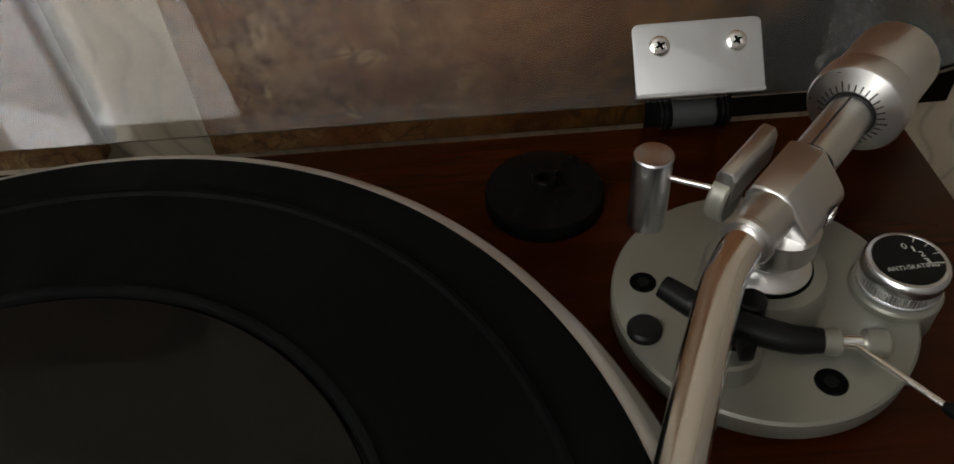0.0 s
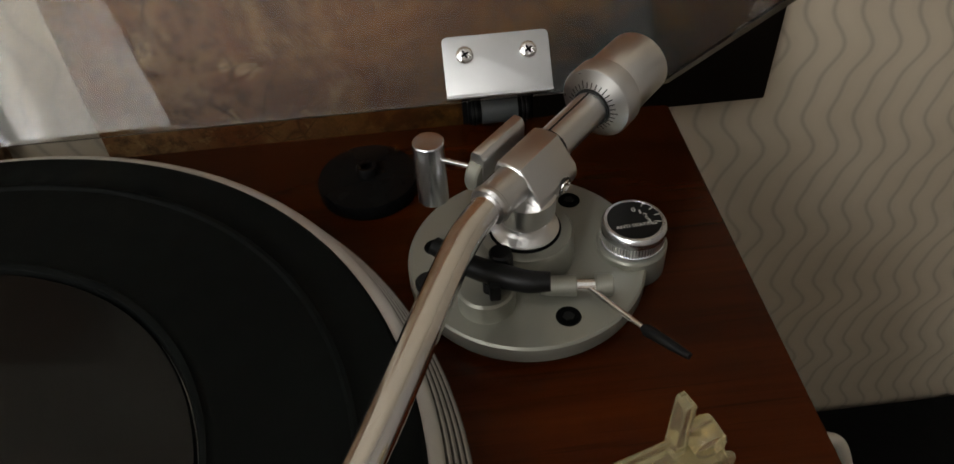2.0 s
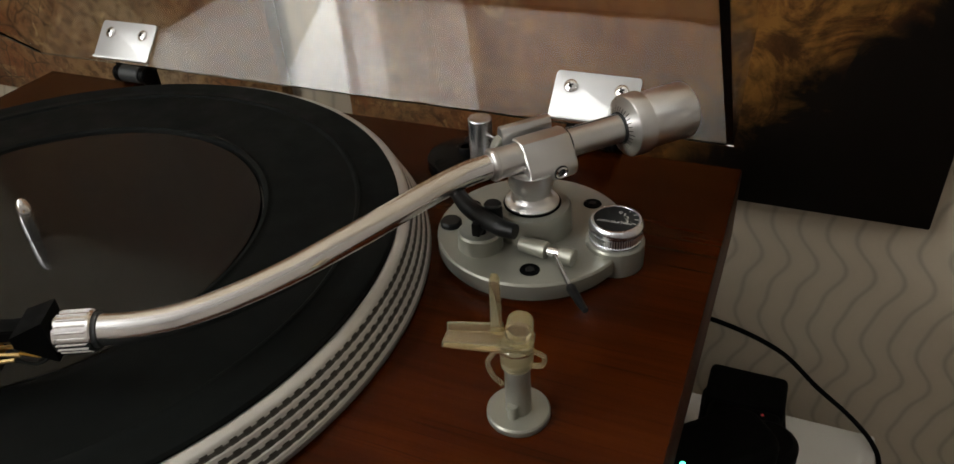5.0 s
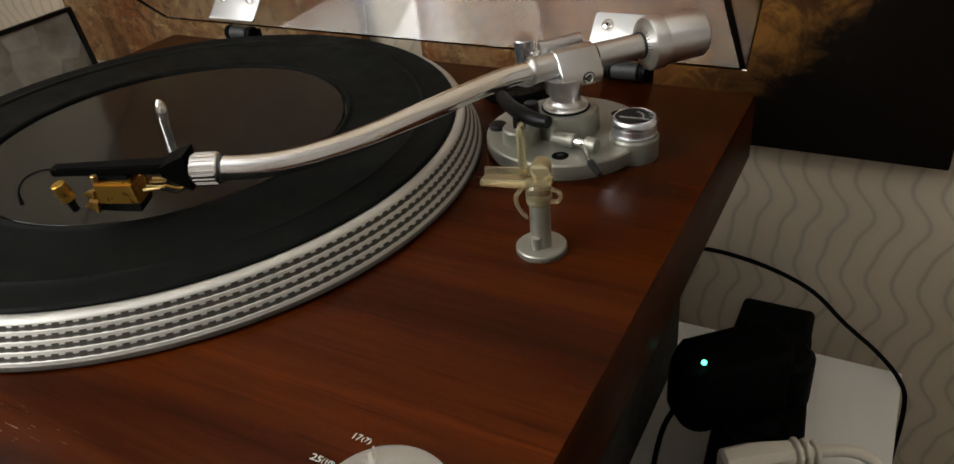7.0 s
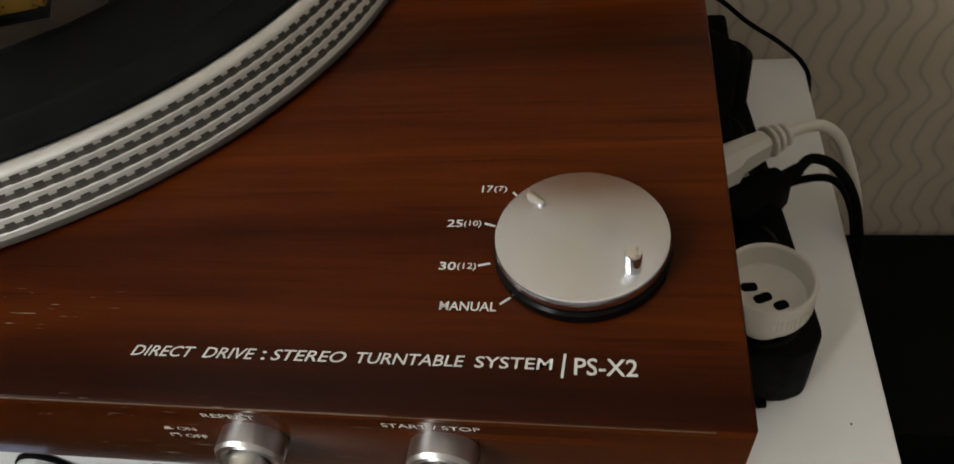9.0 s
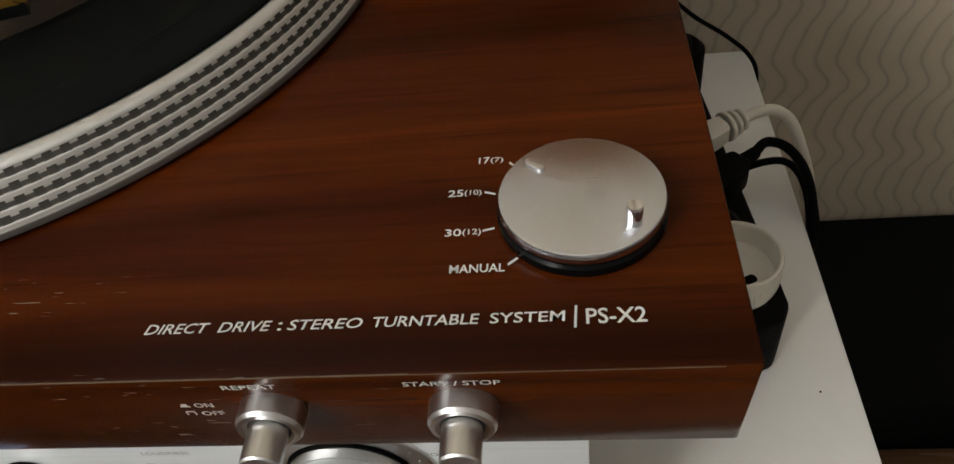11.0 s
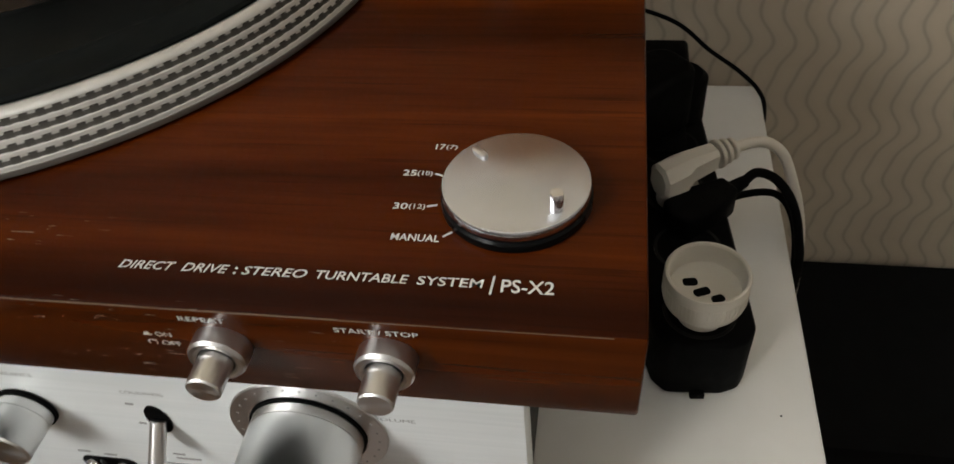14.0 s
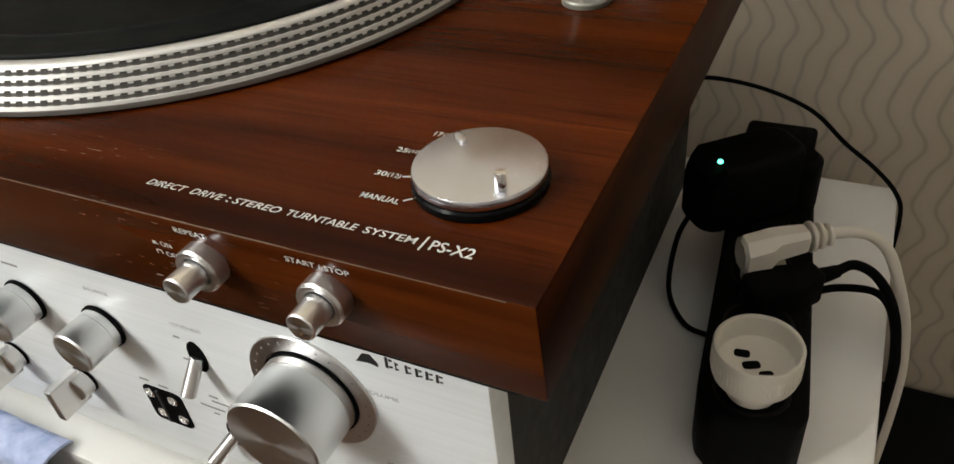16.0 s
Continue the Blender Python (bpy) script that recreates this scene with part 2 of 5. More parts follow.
def wallpaper():
    """Beige paper with raised wavy lines that run up the wall."""
    m = Mat("wavy_wallpaper", (0.5, 0.45, 0.38), 0.62)
    c = m.node("ShaderNodeTexCoord")
    s = m.node("ShaderNodeSeparateXYZ")
    m.link(c.outputs["Object"], s.inputs[0])
    x, z = s.outputs[0], s.outputs[2]
    turn = m.calc("ADD", m.calc("MULTIPLY", z, 77.0), m.calc("MULTIPLY", x, 6.0))
    swing = m.calc("SINE", turn)
    swing2 = m.calc("SINE", m.calc("ADD", m.calc("MULTIPLY", turn, 2.0), 0.9))
    u = m.calc("ADD", x, m.calc("ADD", m.calc("MULTIPLY", swing, 0.0066), m.calc("MULTIPLY", swing2, 0.0020)))
    drift = m.noise((3, 1, 9), 1.0, 2)
    u = m.calc("ADD", u, m.calc("MULTIPLY", drift, 0.02))
    f = m.calc("ABSOLUTE", m.calc("SUBTRACT", m.calc("FRACT", m.calc("DIVIDE", u, 0.0178)), 0.5))
    line = m.grey(f, 0.0, 0.14, 1.0, 0.0)
    broad = m.grey(f, 0.0, 0.42, 1.0, 0.0)
    paper = m.ramp(m.noise(size=9, detail=6), [(0.3, (0.47, 0.397, 0.295)), (0.7, (0.55, 0.472, 0.36))])
    colour = m.mix(m.calc("MULTIPLY", broad, 0.16), paper, (0.31, 0.265, 0.212))
    colour = m.mix(m.calc("MULTIPLY", line, 0.48), colour, (0.23, 0.192, 0.15))
    m.link(colour, m.b.inputs["Base Color"])
    grain = m.noise(size=700, detail=3)
    m.bump(m.calc("ADD", m.calc("MULTIPLY", grain, 0.3), broad), 0.25, 0.0008)
    return m


def canvas_print(name, seed, dark_side):
    """A printed canvas: rust, bronze and ochre blotches with fine dark cracks."""
    m = Mat(name, (0.3, 0.18, 0.09), 0.45)
    c = m.node("ShaderNodeTexCoord")
    mp = m.node("ShaderNodeMapping")
    mp.inputs["Location"].default_value = (seed, seed * 0.7, seed * 1.3)
    m.link(c.outputs["Object"], mp.inputs[0])
    v = mp.outputs[0]
    big = m.noise(size=5.5, detail=5, rough=0.6, distort=0.6, vec=v)
    mid = m.noise(size=22, detail=7, rough=0.65, distort=0.8, vec=v)
    fine = m.noise(size=120, detail=6, rough=0.7, vec=v)
    base = m.ramp(big, [(0.28, (0.10, 0.045, 0.02)), (0.42, (0.30, 0.115, 0.045)), (0.54, (0.36, 0.22, 0.12)), (0.66, (0.46, 0.36, 0.24)), (0.8, (0.50, 0.42, 0.32))])
    colour = m.mix(m.grey(mid, 0.42, 0.68, 0.0, 0.65), base, (0.50, 0.36, 0.17))
    colour = m.mix(m.grey(fine, 0.46, 0.66, 0.0, 0.85), colour, (0.10, 0.05, 0.025))
    fleck = m.noise(size=420, detail=4, rough=0.7, vec=v)
    colour = m.mix(m.grey(fleck, 0.58, 0.70, 0.0, 0.6), colour, (0.05, 0.025, 0.012))
    pale = m.noise(size=48, detail=6, rough=0.7, distort=1.0, vec=v)
    colour = m.mix(m.grey(pale, 0.55, 0.68, 0.0, 0.65), colour, (0.80, 0.62, 0.34))
    # thin cracks like bare twigs
    vor = m.node("ShaderNodeTexVoronoi", feature="DISTANCE_TO_EDGE")
    vor.inputs["Scale"].default_value = 44
    warp = m.node("ShaderNodeMix", data_type="VECTOR")
    warp.inputs[0].default_value = 0.10
    m.link(v, warp.inputs[4])
    wob = m.node("ShaderNodeTexNoise")
    wob.inputs["Scale"].default_value = 9
    m.link(v, wob.inputs["Vector"])
    m.link(wob.outputs["Color"], warp.inputs[5])
    m.link(warp.outputs[1], vor.inputs["Vector"])
    gate = m.grey(m.noise(size=13, detail=3, vec=v), 0.46, 0.58)
    crack = m.calc("MULTIPLY", m.grey(vor.outputs["Distance"], 0.0, 0.035, 1.0, 0.0), gate)
    colour = m.mix(m.calc("MULTIPLY", crack, 0.85), colour, (0.06, 0.035, 0.02))
    if dark_side:
        s = m.node("ShaderNodeSeparateXYZ")
        m.link(c.outputs["Object"], s.inputs[0])
        rust = m.calc("MULTIPLY", m.grey(s.outputs[0], -0.15, -0.01), m.grey(big, 0.25, 0.6, 0.55, 0.95))
        colour = m.mix(rust, colour, m.mix(m.grey(mid, 0.35, 0.65), (0.15, 0.045, 0.012), (0.46, 0.21, 0.065)))
        s = m.node("ShaderNodeSeparateXYZ")
        m.link(c.outputs["Object"], s.inputs[0])
        edge = m.calc("ADD", m.calc("ADD", s.outputs[0], m.calc("MULTIPLY", s.outputs[2], -0.9)), m.calc("MULTIPLY", mid, 0.16))
        patch = m.grey(m.noise(size=30, detail=6, rough=0.7, distort=1.2, vec=v), 0.42, 0.56)
        colour = m.mix(m.calc("MULTIPLY", m.grey(edge, -0.02, 0.07), 0.8), colour, m.mix(patch, (0.035, 0.014, 0.004), (0.26, 0.135, 0.030)))
        colour = m.mix(m.grey(edge, 0.075, 0.125), colour, (0.0045, 0.003, 0.002))
    m.link(m.mix(1.0, colour, (0.58, 0.52, 0.46), "MULTIPLY"), m.b.inputs["Base Color"])
    m.put("Specular IOR Level", 0.15)
    m.bump(m.noise(size=1500, detail=2, vec=v), 0.04, 0.0002)
    return m


WALLPAPER = wallpaper()
PRINT_RIGHT = canvas_print("bronze_canvas_print", 3.1, True)
PRINT_LEFT = canvas_print("rust_canvas_print", 11.7, False)
PHOTO = Mat("grey_photograph", (0.3, 0.29, 0.27), 0.2)
shape = PHOTO.node("ShaderNodeTexVoronoi")
shape.inputs["Scale"].default_value = 26
PHOTO.link(PHOTO.coords((1, 1, 0.7)), shape.inputs["Vector"])
shape = PHOTO.calc("ADD", PHOTO.calc("MULTIPLY", shape.outputs["Color"], 0.6), PHOTO.calc("MULTIPLY", PHOTO.noise(size=30, detail=3), 0.4))
PHOTO.link(PHOTO.ramp(shape, [(0.30, (0.10, 0.095, 0.08)), (0.48, (0.25, 0.24, 0.21)), (0.66, (0.48, 0.47, 0.44))]), PHOTO.b.inputs["Base Color"])


# ---- building helpers ----
ORIGIN = {}


def thing(name, label, category, at=(0, 0, 0), group="", kind=""):
    ob = new(name)
    ob.empty_display_size = 0.02
    ob.location = at
    ORIGIN[ob] = Vector(at)
    return tagged(ob, label, category, group, kind)


def mesh_of(name, bm, material, angle=32):
    me = bpy.data.meshes.new(name)
    bmesh.ops.recalc_face_normals(bm, faces=bm.faces)
    bm.to_mesh(me)
    bm.free()
    me.materials.append(material.m)
    me.polygons.foreach_set("use_smooth", [True] * len(me.polygons))
    me.set_sharp_from_angle(angle=radians(angle))
    return me


def part(name, bm, material, parent=None, label="", angle=32):
    """One mesh, drawn in world metres, under a thing or a part."""
    base = ORIGIN.get(parent, Vector((0, 0, 0)))
    bm.transform(Matrix.Translation(-base))
    ob = new(name, mesh_of(name, bm, material, angle))
    ob.parent = parent
    ORIGIN[ob] = base
    if label:
        ob["label"] = label
    return ob


def solo(name, bm, material, label, category, at=(0, 0, 0), group="", kind="", angle=32):
    """A thing that is one mesh."""
    bm.transform(Matrix.Translation(-Vector(at)))
    ob = new(name, mesh_of(name, bm, material, angle))
    ob.location = at
    ORIGIN[ob] = Vector(at)
    return tagged(ob, label, category, group, kind)


def box(x0, x1, y0, y1, z0, z1, bevel=0.0, seg=2, bm=None):
    own = bmesh.new()
    bmesh.ops.create_cube(own, size=1.0, matrix=Matrix.Translation(((x0 + x1) / 2, (y0 + y1) / 2, (z0 + z1) / 2)) @ Matrix.Diagonal((x1 - x0, y1 - y0, z1 - z0, 1)))
    if bevel:
        bmesh.ops.bevel(own, geom=own.edges[:], offset=bevel, segments=seg, affect="EDGES", profile=0.5)
    return join(bm, own) if bm else own


def join(bm, other):
    me = bpy.data.meshes.new("tmp")
    other.to_mesh(me)
    other.free()
    bm.from_mesh(me)
    bpy.data.meshes.remove(me)
    return bm


def lathe(profile, seg=48, m=None, bm=None):
    """A turned solid about z from (radius, height) pairs."""
    own = bmesh.new()
    rings = []
    for r, z in profile:
        if r < 1e-7:
            rings.append([own.verts.new((0, 0, z))])
        else:
            rings.append([own.verts.new((r * math.cos(2 * math.pi * k / seg), r * math.sin(2 * math.pi * k / seg), z)) for k in range(seg)])
    for a, b in zip(rings, rings[1:]):
        for k in range(seg):
            j = (k + 1) % seg
            if len(a) == 1 and len(b) == 1:
                continue
            if len(a) == 1:
                own.faces.new((a[0], b[k], b[j]))
            elif len(b) == 1:
                own.faces.new((a[k], a[j], b[0]))
            else:
                own.faces.new((a[k], a[j], b[j], b[k]))
    if m is not None:
        own.transform(m)
    return join(bm, own) if bm else own


def axis_frame(a, b):
    """The pose whose z runs from a towards b."""
    d = (Vector(b) - Vector(a)).normalized()
    return Matrix.Translation(a) @ d.to_track_quat("Z", "Y").to_matrix().to_4x4()


def rod(a, b, r, r2=None, seg=24, bevel=0.0, bm=None):
    h = (Vector(b) - Vector(a)).length
    r2 = r if r2 is None else r2
    if bevel:
        p = [(0, 0), (r - bevel, 0), (r, bevel), (r2, h - bevel), (r2 - bevel, h), (0, h)]
    else:
        p = [(0, 0), (r, 0), (r2, h), (0, h)]
    return lathe(p, seg, axis_frame(a, b), bm)


def smooth_line(points, n=8):
    """Catmull-Rom through the points."""
    p = [Vector(q) for q in points]
    p = [2 * p[0] - p[1]] + p + [2 * p[-1] - p[-2]]
    out = []
    for a, b, c, d in zip(p, p[1:], p[2:], p[3:]):
        for k in range(n):
            t = k / n
            out.append(0.5 * (2 * b + (c - a) * t + (2 * a - 5 * b + 4 * c - d) * t * t + (3 * b - a - 3 * c + d) * t ** 3))
    return out + [p[-2]]


def tube(line, r, seg=14, bm=None):
    own = bmesh.new()
    side = None
    rings = []
    for k, p in enumerate(line):
        d = (line[min(k + 1, len(line) - 1)] - line[max(k - 1, 0)]).normalized()
        if side is None:
            side = d.orthogonal().normalized()
        side = (side - d * side.dot(d)).normalized()
        up = d.cross(side)
        rr = r(k / (len(line) - 1)) if callable(r) else r
        rings.append([own.verts.new(p + rr * (math.cos(2 * math.pi * j / seg) * side + math.sin(2 * math.pi * j / seg) * up)) for j in range(seg)])
    for a, b in zip(rings, rings[1:]):
        for j in range(seg):
            i = (j + 1) % seg
            own.faces.new((a[j], a[i], b[i], b[j]))
    own.faces.new(rings[0][::-1])
    own.faces.new(rings[-1])
    return join(bm, own) if bm else own


def prism(outline, h, m=None, bevel=0.0, seg=2, bm=None):
    """An outline in x and y, raised by h."""
    own = bmesh.new()
    low = [own.verts.new((x, y, 0)) for x, y in outline]
    f = own.faces.new(low)
    up = bmesh.ops.extrude_face_region(own, geom=[f])
    bmesh.ops.translate(own, verts=[v for v in up["geom"] if isinstance(v, bmesh.types.BMVert)], vec=(0, 0, h))
    if bevel:
        bmesh.ops.bevel(own, geom=own.edges[:], offset=bevel, segments=seg, affect="EDGES", profile=0.5)
    if m is not None:
        own.transform(m)
    return join(bm, own) if bm else own


def round_rect(w, h, r, n=5):
    out = []
    for cx, cy, a0 in ((w / 2 - r, h / 2 - r, 0), (-w / 2 + r, h / 2 - r, 90), (-w / 2 + r, -h / 2 + r, 180), (w / 2 - r, -h / 2 + r, 270)):
        for k in range(n + 1):
            a = radians(a0 + 90 * k / n)
            out.append((cx + r * math.cos(a), cy + r * math.sin(a)))
    return out


def letters(body, width, height, m, shear=0.0, weight=0.0, thick=0.00012):
    """Flat raised lettering, fitted to its width and height, at the pose m (x along the line, y up the letters)."""
    cu = bpy.data.curves.new("letters", "FONT")
    cu.body, cu.shear, cu.offset, cu.resolution_u = body, shear, weight, 3
    ob = bpy.data.objects.new("letters", cu)
    scene.collection.objects.link(ob)
    dg = bpy.context.evaluated_depsgraph_get()
    me = bpy.data.meshes.new_from_object(ob.evaluated_get(dg))
    bm = bmesh.new()
    bm.from_mesh(me)
    bpy.data.objects.remove(ob)
    bpy.data.meshes.remove(me)
    xs, ys = [v.co.x for v in bm.verts], [v.co.y for v in bm.verts]
    x0, y0 = min(xs), min(ys)
    sx, sy = width / (max(xs) - x0), height / (max(ys) - y0)
    for v in bm.verts:
        v.co = ((v.co.x - x0) * sx, (v.co.y - y0) * sy, thick)
    bm.transform(m)
    return bm


FLAT = lambda x, y, z=1.0: pose(x, y, z)
FRONT = lambda x, y, z: pose(x, y, z, 90, 0, 0)
FACE = lambda x, z: pose(x, 0.1077 * (1 - z), z, 96.15, 0, 0)


# ---- the room ----
def slab(name, x0, x1, y0, y1, z0, z1, material, label, category="wall", at=None):
    return solo(name, box(x0, x1, y0, y1, z0, z1), material, label, category, at or ((x0 + x1) / 2, (y0 + y1) / 2, z0), kind="structure")


WX0, WX1, WY0, WY1, WZ0, WZ1 = -0.95, 2.2, -2.4, 0.49, 0.0, 3.0
slab("floor", WX0 - 0.1, WX1 + 0.1, WY0 - 0.1, WY1 + 0.1, -0.1, 0.0, FLOORWOOD, "brown wooden floor boards in shade", "floor")
slab("ceiling", WX0 - 0.1, WX1 + 0.1, WY0 - 0.1, WY1 + 0.1, WZ1, WZ1 + 0.1, CEILPAINT, "plain white painted ceiling", "ceiling")
slab("wall_north", WX0 - 0.1, WX1 + 0.1, WY1, WY1 + 0.1, 0.0, WZ1, WALLPAPER, "beige wallpaper with raised wavy vertical lines", at=(0, WY1, 0))
slab("wall_east", WX1, WX1 + 0.1, WY0, WY1, 0.0, WZ1, SHADEWALL, "plain unseen side wall, darkened to bounce less light")
slab("wall_south", WX0 - 0.1, WX1 + 0.1, WY0 - 0.1, WY0, 0.0, WZ1, DIMWALL, "plain warm beige wall closing the room")
# side wall with the window opening
GY0, GY1, GZ0, GZ1 = -1.62, 0.02, 1.42, 2.74
bm = box(WX0 - 0.1, WX0, WY0, GY0, 0, WZ1)
box(WX0 - 0.1, WX0, GY1, WY1, 0, WZ1, bm=bm)
box(WX0 - 0.1, WX0, GY0, GY1, 0, GZ0, bm=bm)
box(WX0 - 0.1, WX0, GY0, GY1, GZ1, WZ1, bm=bm)
solo("wall_west", bm, WALLPAPER, "papered side wall with a window opening", "wall", (WX0, -1, 0), kind="structure")
win = thing("window_1", "white framed window letting in grey daylight", "window", (WX0 - 0.05, (GY0 + GY1) / 2, GZ0), kind="structure")
bm = box(WX0 - 0.075, WX0 - 0.025, GY0, GY0 + 0.06, GZ0, GZ1, 0.004)
box(WX0 - 0.075, WX0 - 0.025, GY1 - 0.06, GY1, GZ0, GZ1, 0.004, bm=bm)
box(WX0 - 0.075, WX0 - 0.025, GY0 + 0.06, GY1 - 0.06, GZ0, GZ0 + 0.06, 0.004, bm=bm)
box(WX0 - 0.075, WX0 - 0.025, GY0 + 0.06, GY1 - 0.06, GZ1 - 0.06, GZ1, 0.004, bm=bm)
part("window_frame", bm, WHITEPLASTIC, win)
part("window_sill", box(WX0 - 0.02, WX0 + 0.14, GY0 - 0.04, GY1 + 0.04, GZ0 - 0.03, GZ0 - 0.002, 0.006), WHITEPLASTIC, win)
DAY = Mat("grey_daylight", (0.8, 0.85, 0.9), 0.9)
DAY.put("Emission Color", (0.98, 0.99, 0.97, 1)).put("Emission Strength", 3.5)
solo("backdrop", box(WX0 - 0.60, WX0 - 0.58, GY0 - 0.6, GY1 + 0.6, GZ0 - 0.6, GZ1 + 4.0), DAY, "plain bright overcast sky outside the window", "sky", (WX0 - 0.59, -0.9, 1.0), kind="structure")

# ---- the two canvases on the wall ----
CB = 0.9094


def canvas(name, x0, x1, z0, z1, material, label):
    t = thing(name, label, "wall art", ((x0 + x1) / 2, 0.475, z0), "canvas set on the wall")
    part("canvas_print", box(x0, x1, 0.4745, 0.4875, z0, z1, 0.0015), material, t)
    part("stretcher_bar", box(x0 + 0.01, x1 - 0.01, 0.4878, 0.4898, z0 + 0.01, z1 - 0.01), FLOORWOOD, t)
    return t


right_canvas = canvas("canvas_picture", -0.0705, 0.3293, CB, CB + 0.40, PRINT_RIGHT, "bronze and ochre canvas print, dark along one side, on papered wall")
left_canvas = canvas("canvas_picture", -0.53, -0.131, CB, CB + 0.40, PRINT_LEFT, "rust and brown canvas print hung beside its pair")


# ---- white cabinet ----
cab = thing("cabinet", "white laminate cabinet carrying the hi-fi stack", "cabinet", (-0.2, 0.235, 0))
part("top_board", box(-0.86, 0.331, 0.0215, 0.442, 0.739, 0.761, 0.0015), CABINET, cab)
part("side_panel", box(0.309, 0.329, 0.0235, 0.440, 0.0, 0.7385, 0.001), CABINET, cab)
part("side_panel", box(-0.858, -0.838, 0.0235, 0.440, 0.0, 0.7385, 0.001), CABINET, cab)
part("back_panel", box(-0.8375, 0.3085, 0.434, 0.440, 0.0, 0.7385), CABINET, cab)
part("door", box(-0.836, -0.290, 0.024, 0.042, 0.06, 0.736, 0.0015), CABINET, cab)
part("door", box(-0.286, 0.307, 0.024, 0.042, 0.06, 0.736, 0.0015), CABINET, cab)
bm = rod((0.3115, 0.1350, 0.7611), (0.3115, 0.1350, 0.7613), 0.0006, seg=10)
part("nail_mark", bm, INK, cab)

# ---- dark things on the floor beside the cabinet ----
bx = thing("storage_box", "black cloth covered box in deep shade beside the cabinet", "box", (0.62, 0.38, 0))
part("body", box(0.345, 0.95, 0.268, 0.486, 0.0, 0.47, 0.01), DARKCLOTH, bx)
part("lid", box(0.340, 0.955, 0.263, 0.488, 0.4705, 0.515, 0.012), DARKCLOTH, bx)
chest = thing("low_chest", "brown wooden chest standing in shade beside the cabinet", "chest", (0.62, 0.13, 0))
part("body", box(0.345, 0.95, 0.0, 0.255, 0.0, 0.435, 0.004), FLOORWOOD, chest)
part("top_board", box(0.342, 0.96, -0.008, 0.258, 0.4353, 0.455, 0.003), FLOORWOOD, chest)

# ---- amplifier ----
AX0, AX1, AF = -0.232, 0.188, 0.033
amp = thing("amplifier", "silver fronted integrated amplifier under the turntable", "amplifier", (-0.022, 0.2, 0.761))
part("case", box(AX0 + 0.006, AX1 - 0.006, AF + 0.0145, 0.385, 0.7712, 0.9380, 0.002), CASE, amp)
# the panel's lower part slopes back towards the feet
ACROSS = Matrix(((0, 0, 1, AX0), (1, 0, 0, 0), (0, 1, 0, 0), (0, 0, 0, 1)))
bm = prism([(AF, 0.9395), (AF, 0.8050), (AF + 0.0085, 0.7710), (AF + 0.0140, 0.7710), (AF + 0.0140, 0.9395)], AX1 - AX0, ACROSS, 0.0007, 2)
panel = part("front_panel", bm, AMPFACE, amp, "brushed silver front panel")
for x in (AX0 + 0.05, AX1 - 0.05):
    for y in (0.07, 0.34):
        part("foot", lathe([(0, 0.7611), (0.016, 0.7611), (0.018, 0.7625), (0.018, 0.7711), (0, 0.7711)], 24, Matrix.Translation((x, y, 0))), MATTBLACK, amp)

def facing(x, z, y=AF):
    return pose(x, y, z, 90, 0, 0)


def amp_knob(name, x, z, r, length, ring=0.0, label=""):
    """A spun knob: dark seat, skirt line, body with a bevelled face."""
    if ring:
        part("dial_ring", lathe([(0, 0.0001), (ring, 0.0001), (ring, 0.0009), (ring - 0.0004, 0.0014), (r + 0.0014, 0.0014), (r + 0.0012, 0.0004), (0, 0.0004)], 64, facing(x, z)), ALU, amp)
    part("knob_seat", lathe([(0, 0.0005), (r + 0.0009, 0.0005), (r + 0.0009, 0.0022), (0, 0.0022)], 48, facing(x, z)), MATTBLACK, amp)
    k = part(name, lathe([(0, 0.0023), (r, 0.0023), (r, 0.0060), (r - 0.0003, 0.0062), (r - 0.0003, 0.0066), (r, 0.0068), (r - 0.0002, length - 0.0008), (r - 0.0010, length), (0, length)], 64, facing(x, z)), TURNED_Y, amp, label)
    return k


amp_knob("volume_knob", 0.1060, 0.8878, 0.0215, 0.0285, 0.0305, "large spun aluminium volume knob")
for k in range(22):
    a = radians(-45 + 270 * k / 21)
    part("dial_mark", lathe([(0, 0.0013), (0.00045, 0.0013), (0.00045, 0.0016), (0, 0.0016)], 8, facing(0.1060 + 0.0272 * math.cos(a), 0.8878 + 0.0272 * math.sin(a))), INK_GREY, amp)
amp_knob("balance_knob", -0.0128, 0.8860, 0.0113, 0.0205)
amp_knob("tone_knob", -0.0660, 0.8865, 0.0113, 0.0205)
amp_knob("tone_knob", -0.1190, 0.8865, 0.0113, 0.0205)


def lever_knob(x, z, turn):
    part("knob_seat", lathe([(0, 0.0004), (0.0085, 0.0004), (0.0085, 0.0016), (0, 0.0016)], 40, facing(x, z)), MATTBLACK, amp)
    m = facing(x, z) @ pose(0, 0, 0, 0, 0, turn)
    bm = lathe([(0, 0.0017), (0.0080, 0.0017), (0.0080, 0.0085), (0.0072, 0.0092), (0, 0.0092)], 40, m)
    prism(round_rect(0.0212, 0.0050, 0.0006, 2), 0.0180, m @ pose(0.0, 0, 0.0030), 0.0004, 1, bm=bm)
    part("selector_knob", bm, ALU, amp, "bar shaped aluminium selector knob")


lever_knob(-0.0560, 0.8320, 90)
lever_knob(-0.1100, 0.8320, 90)


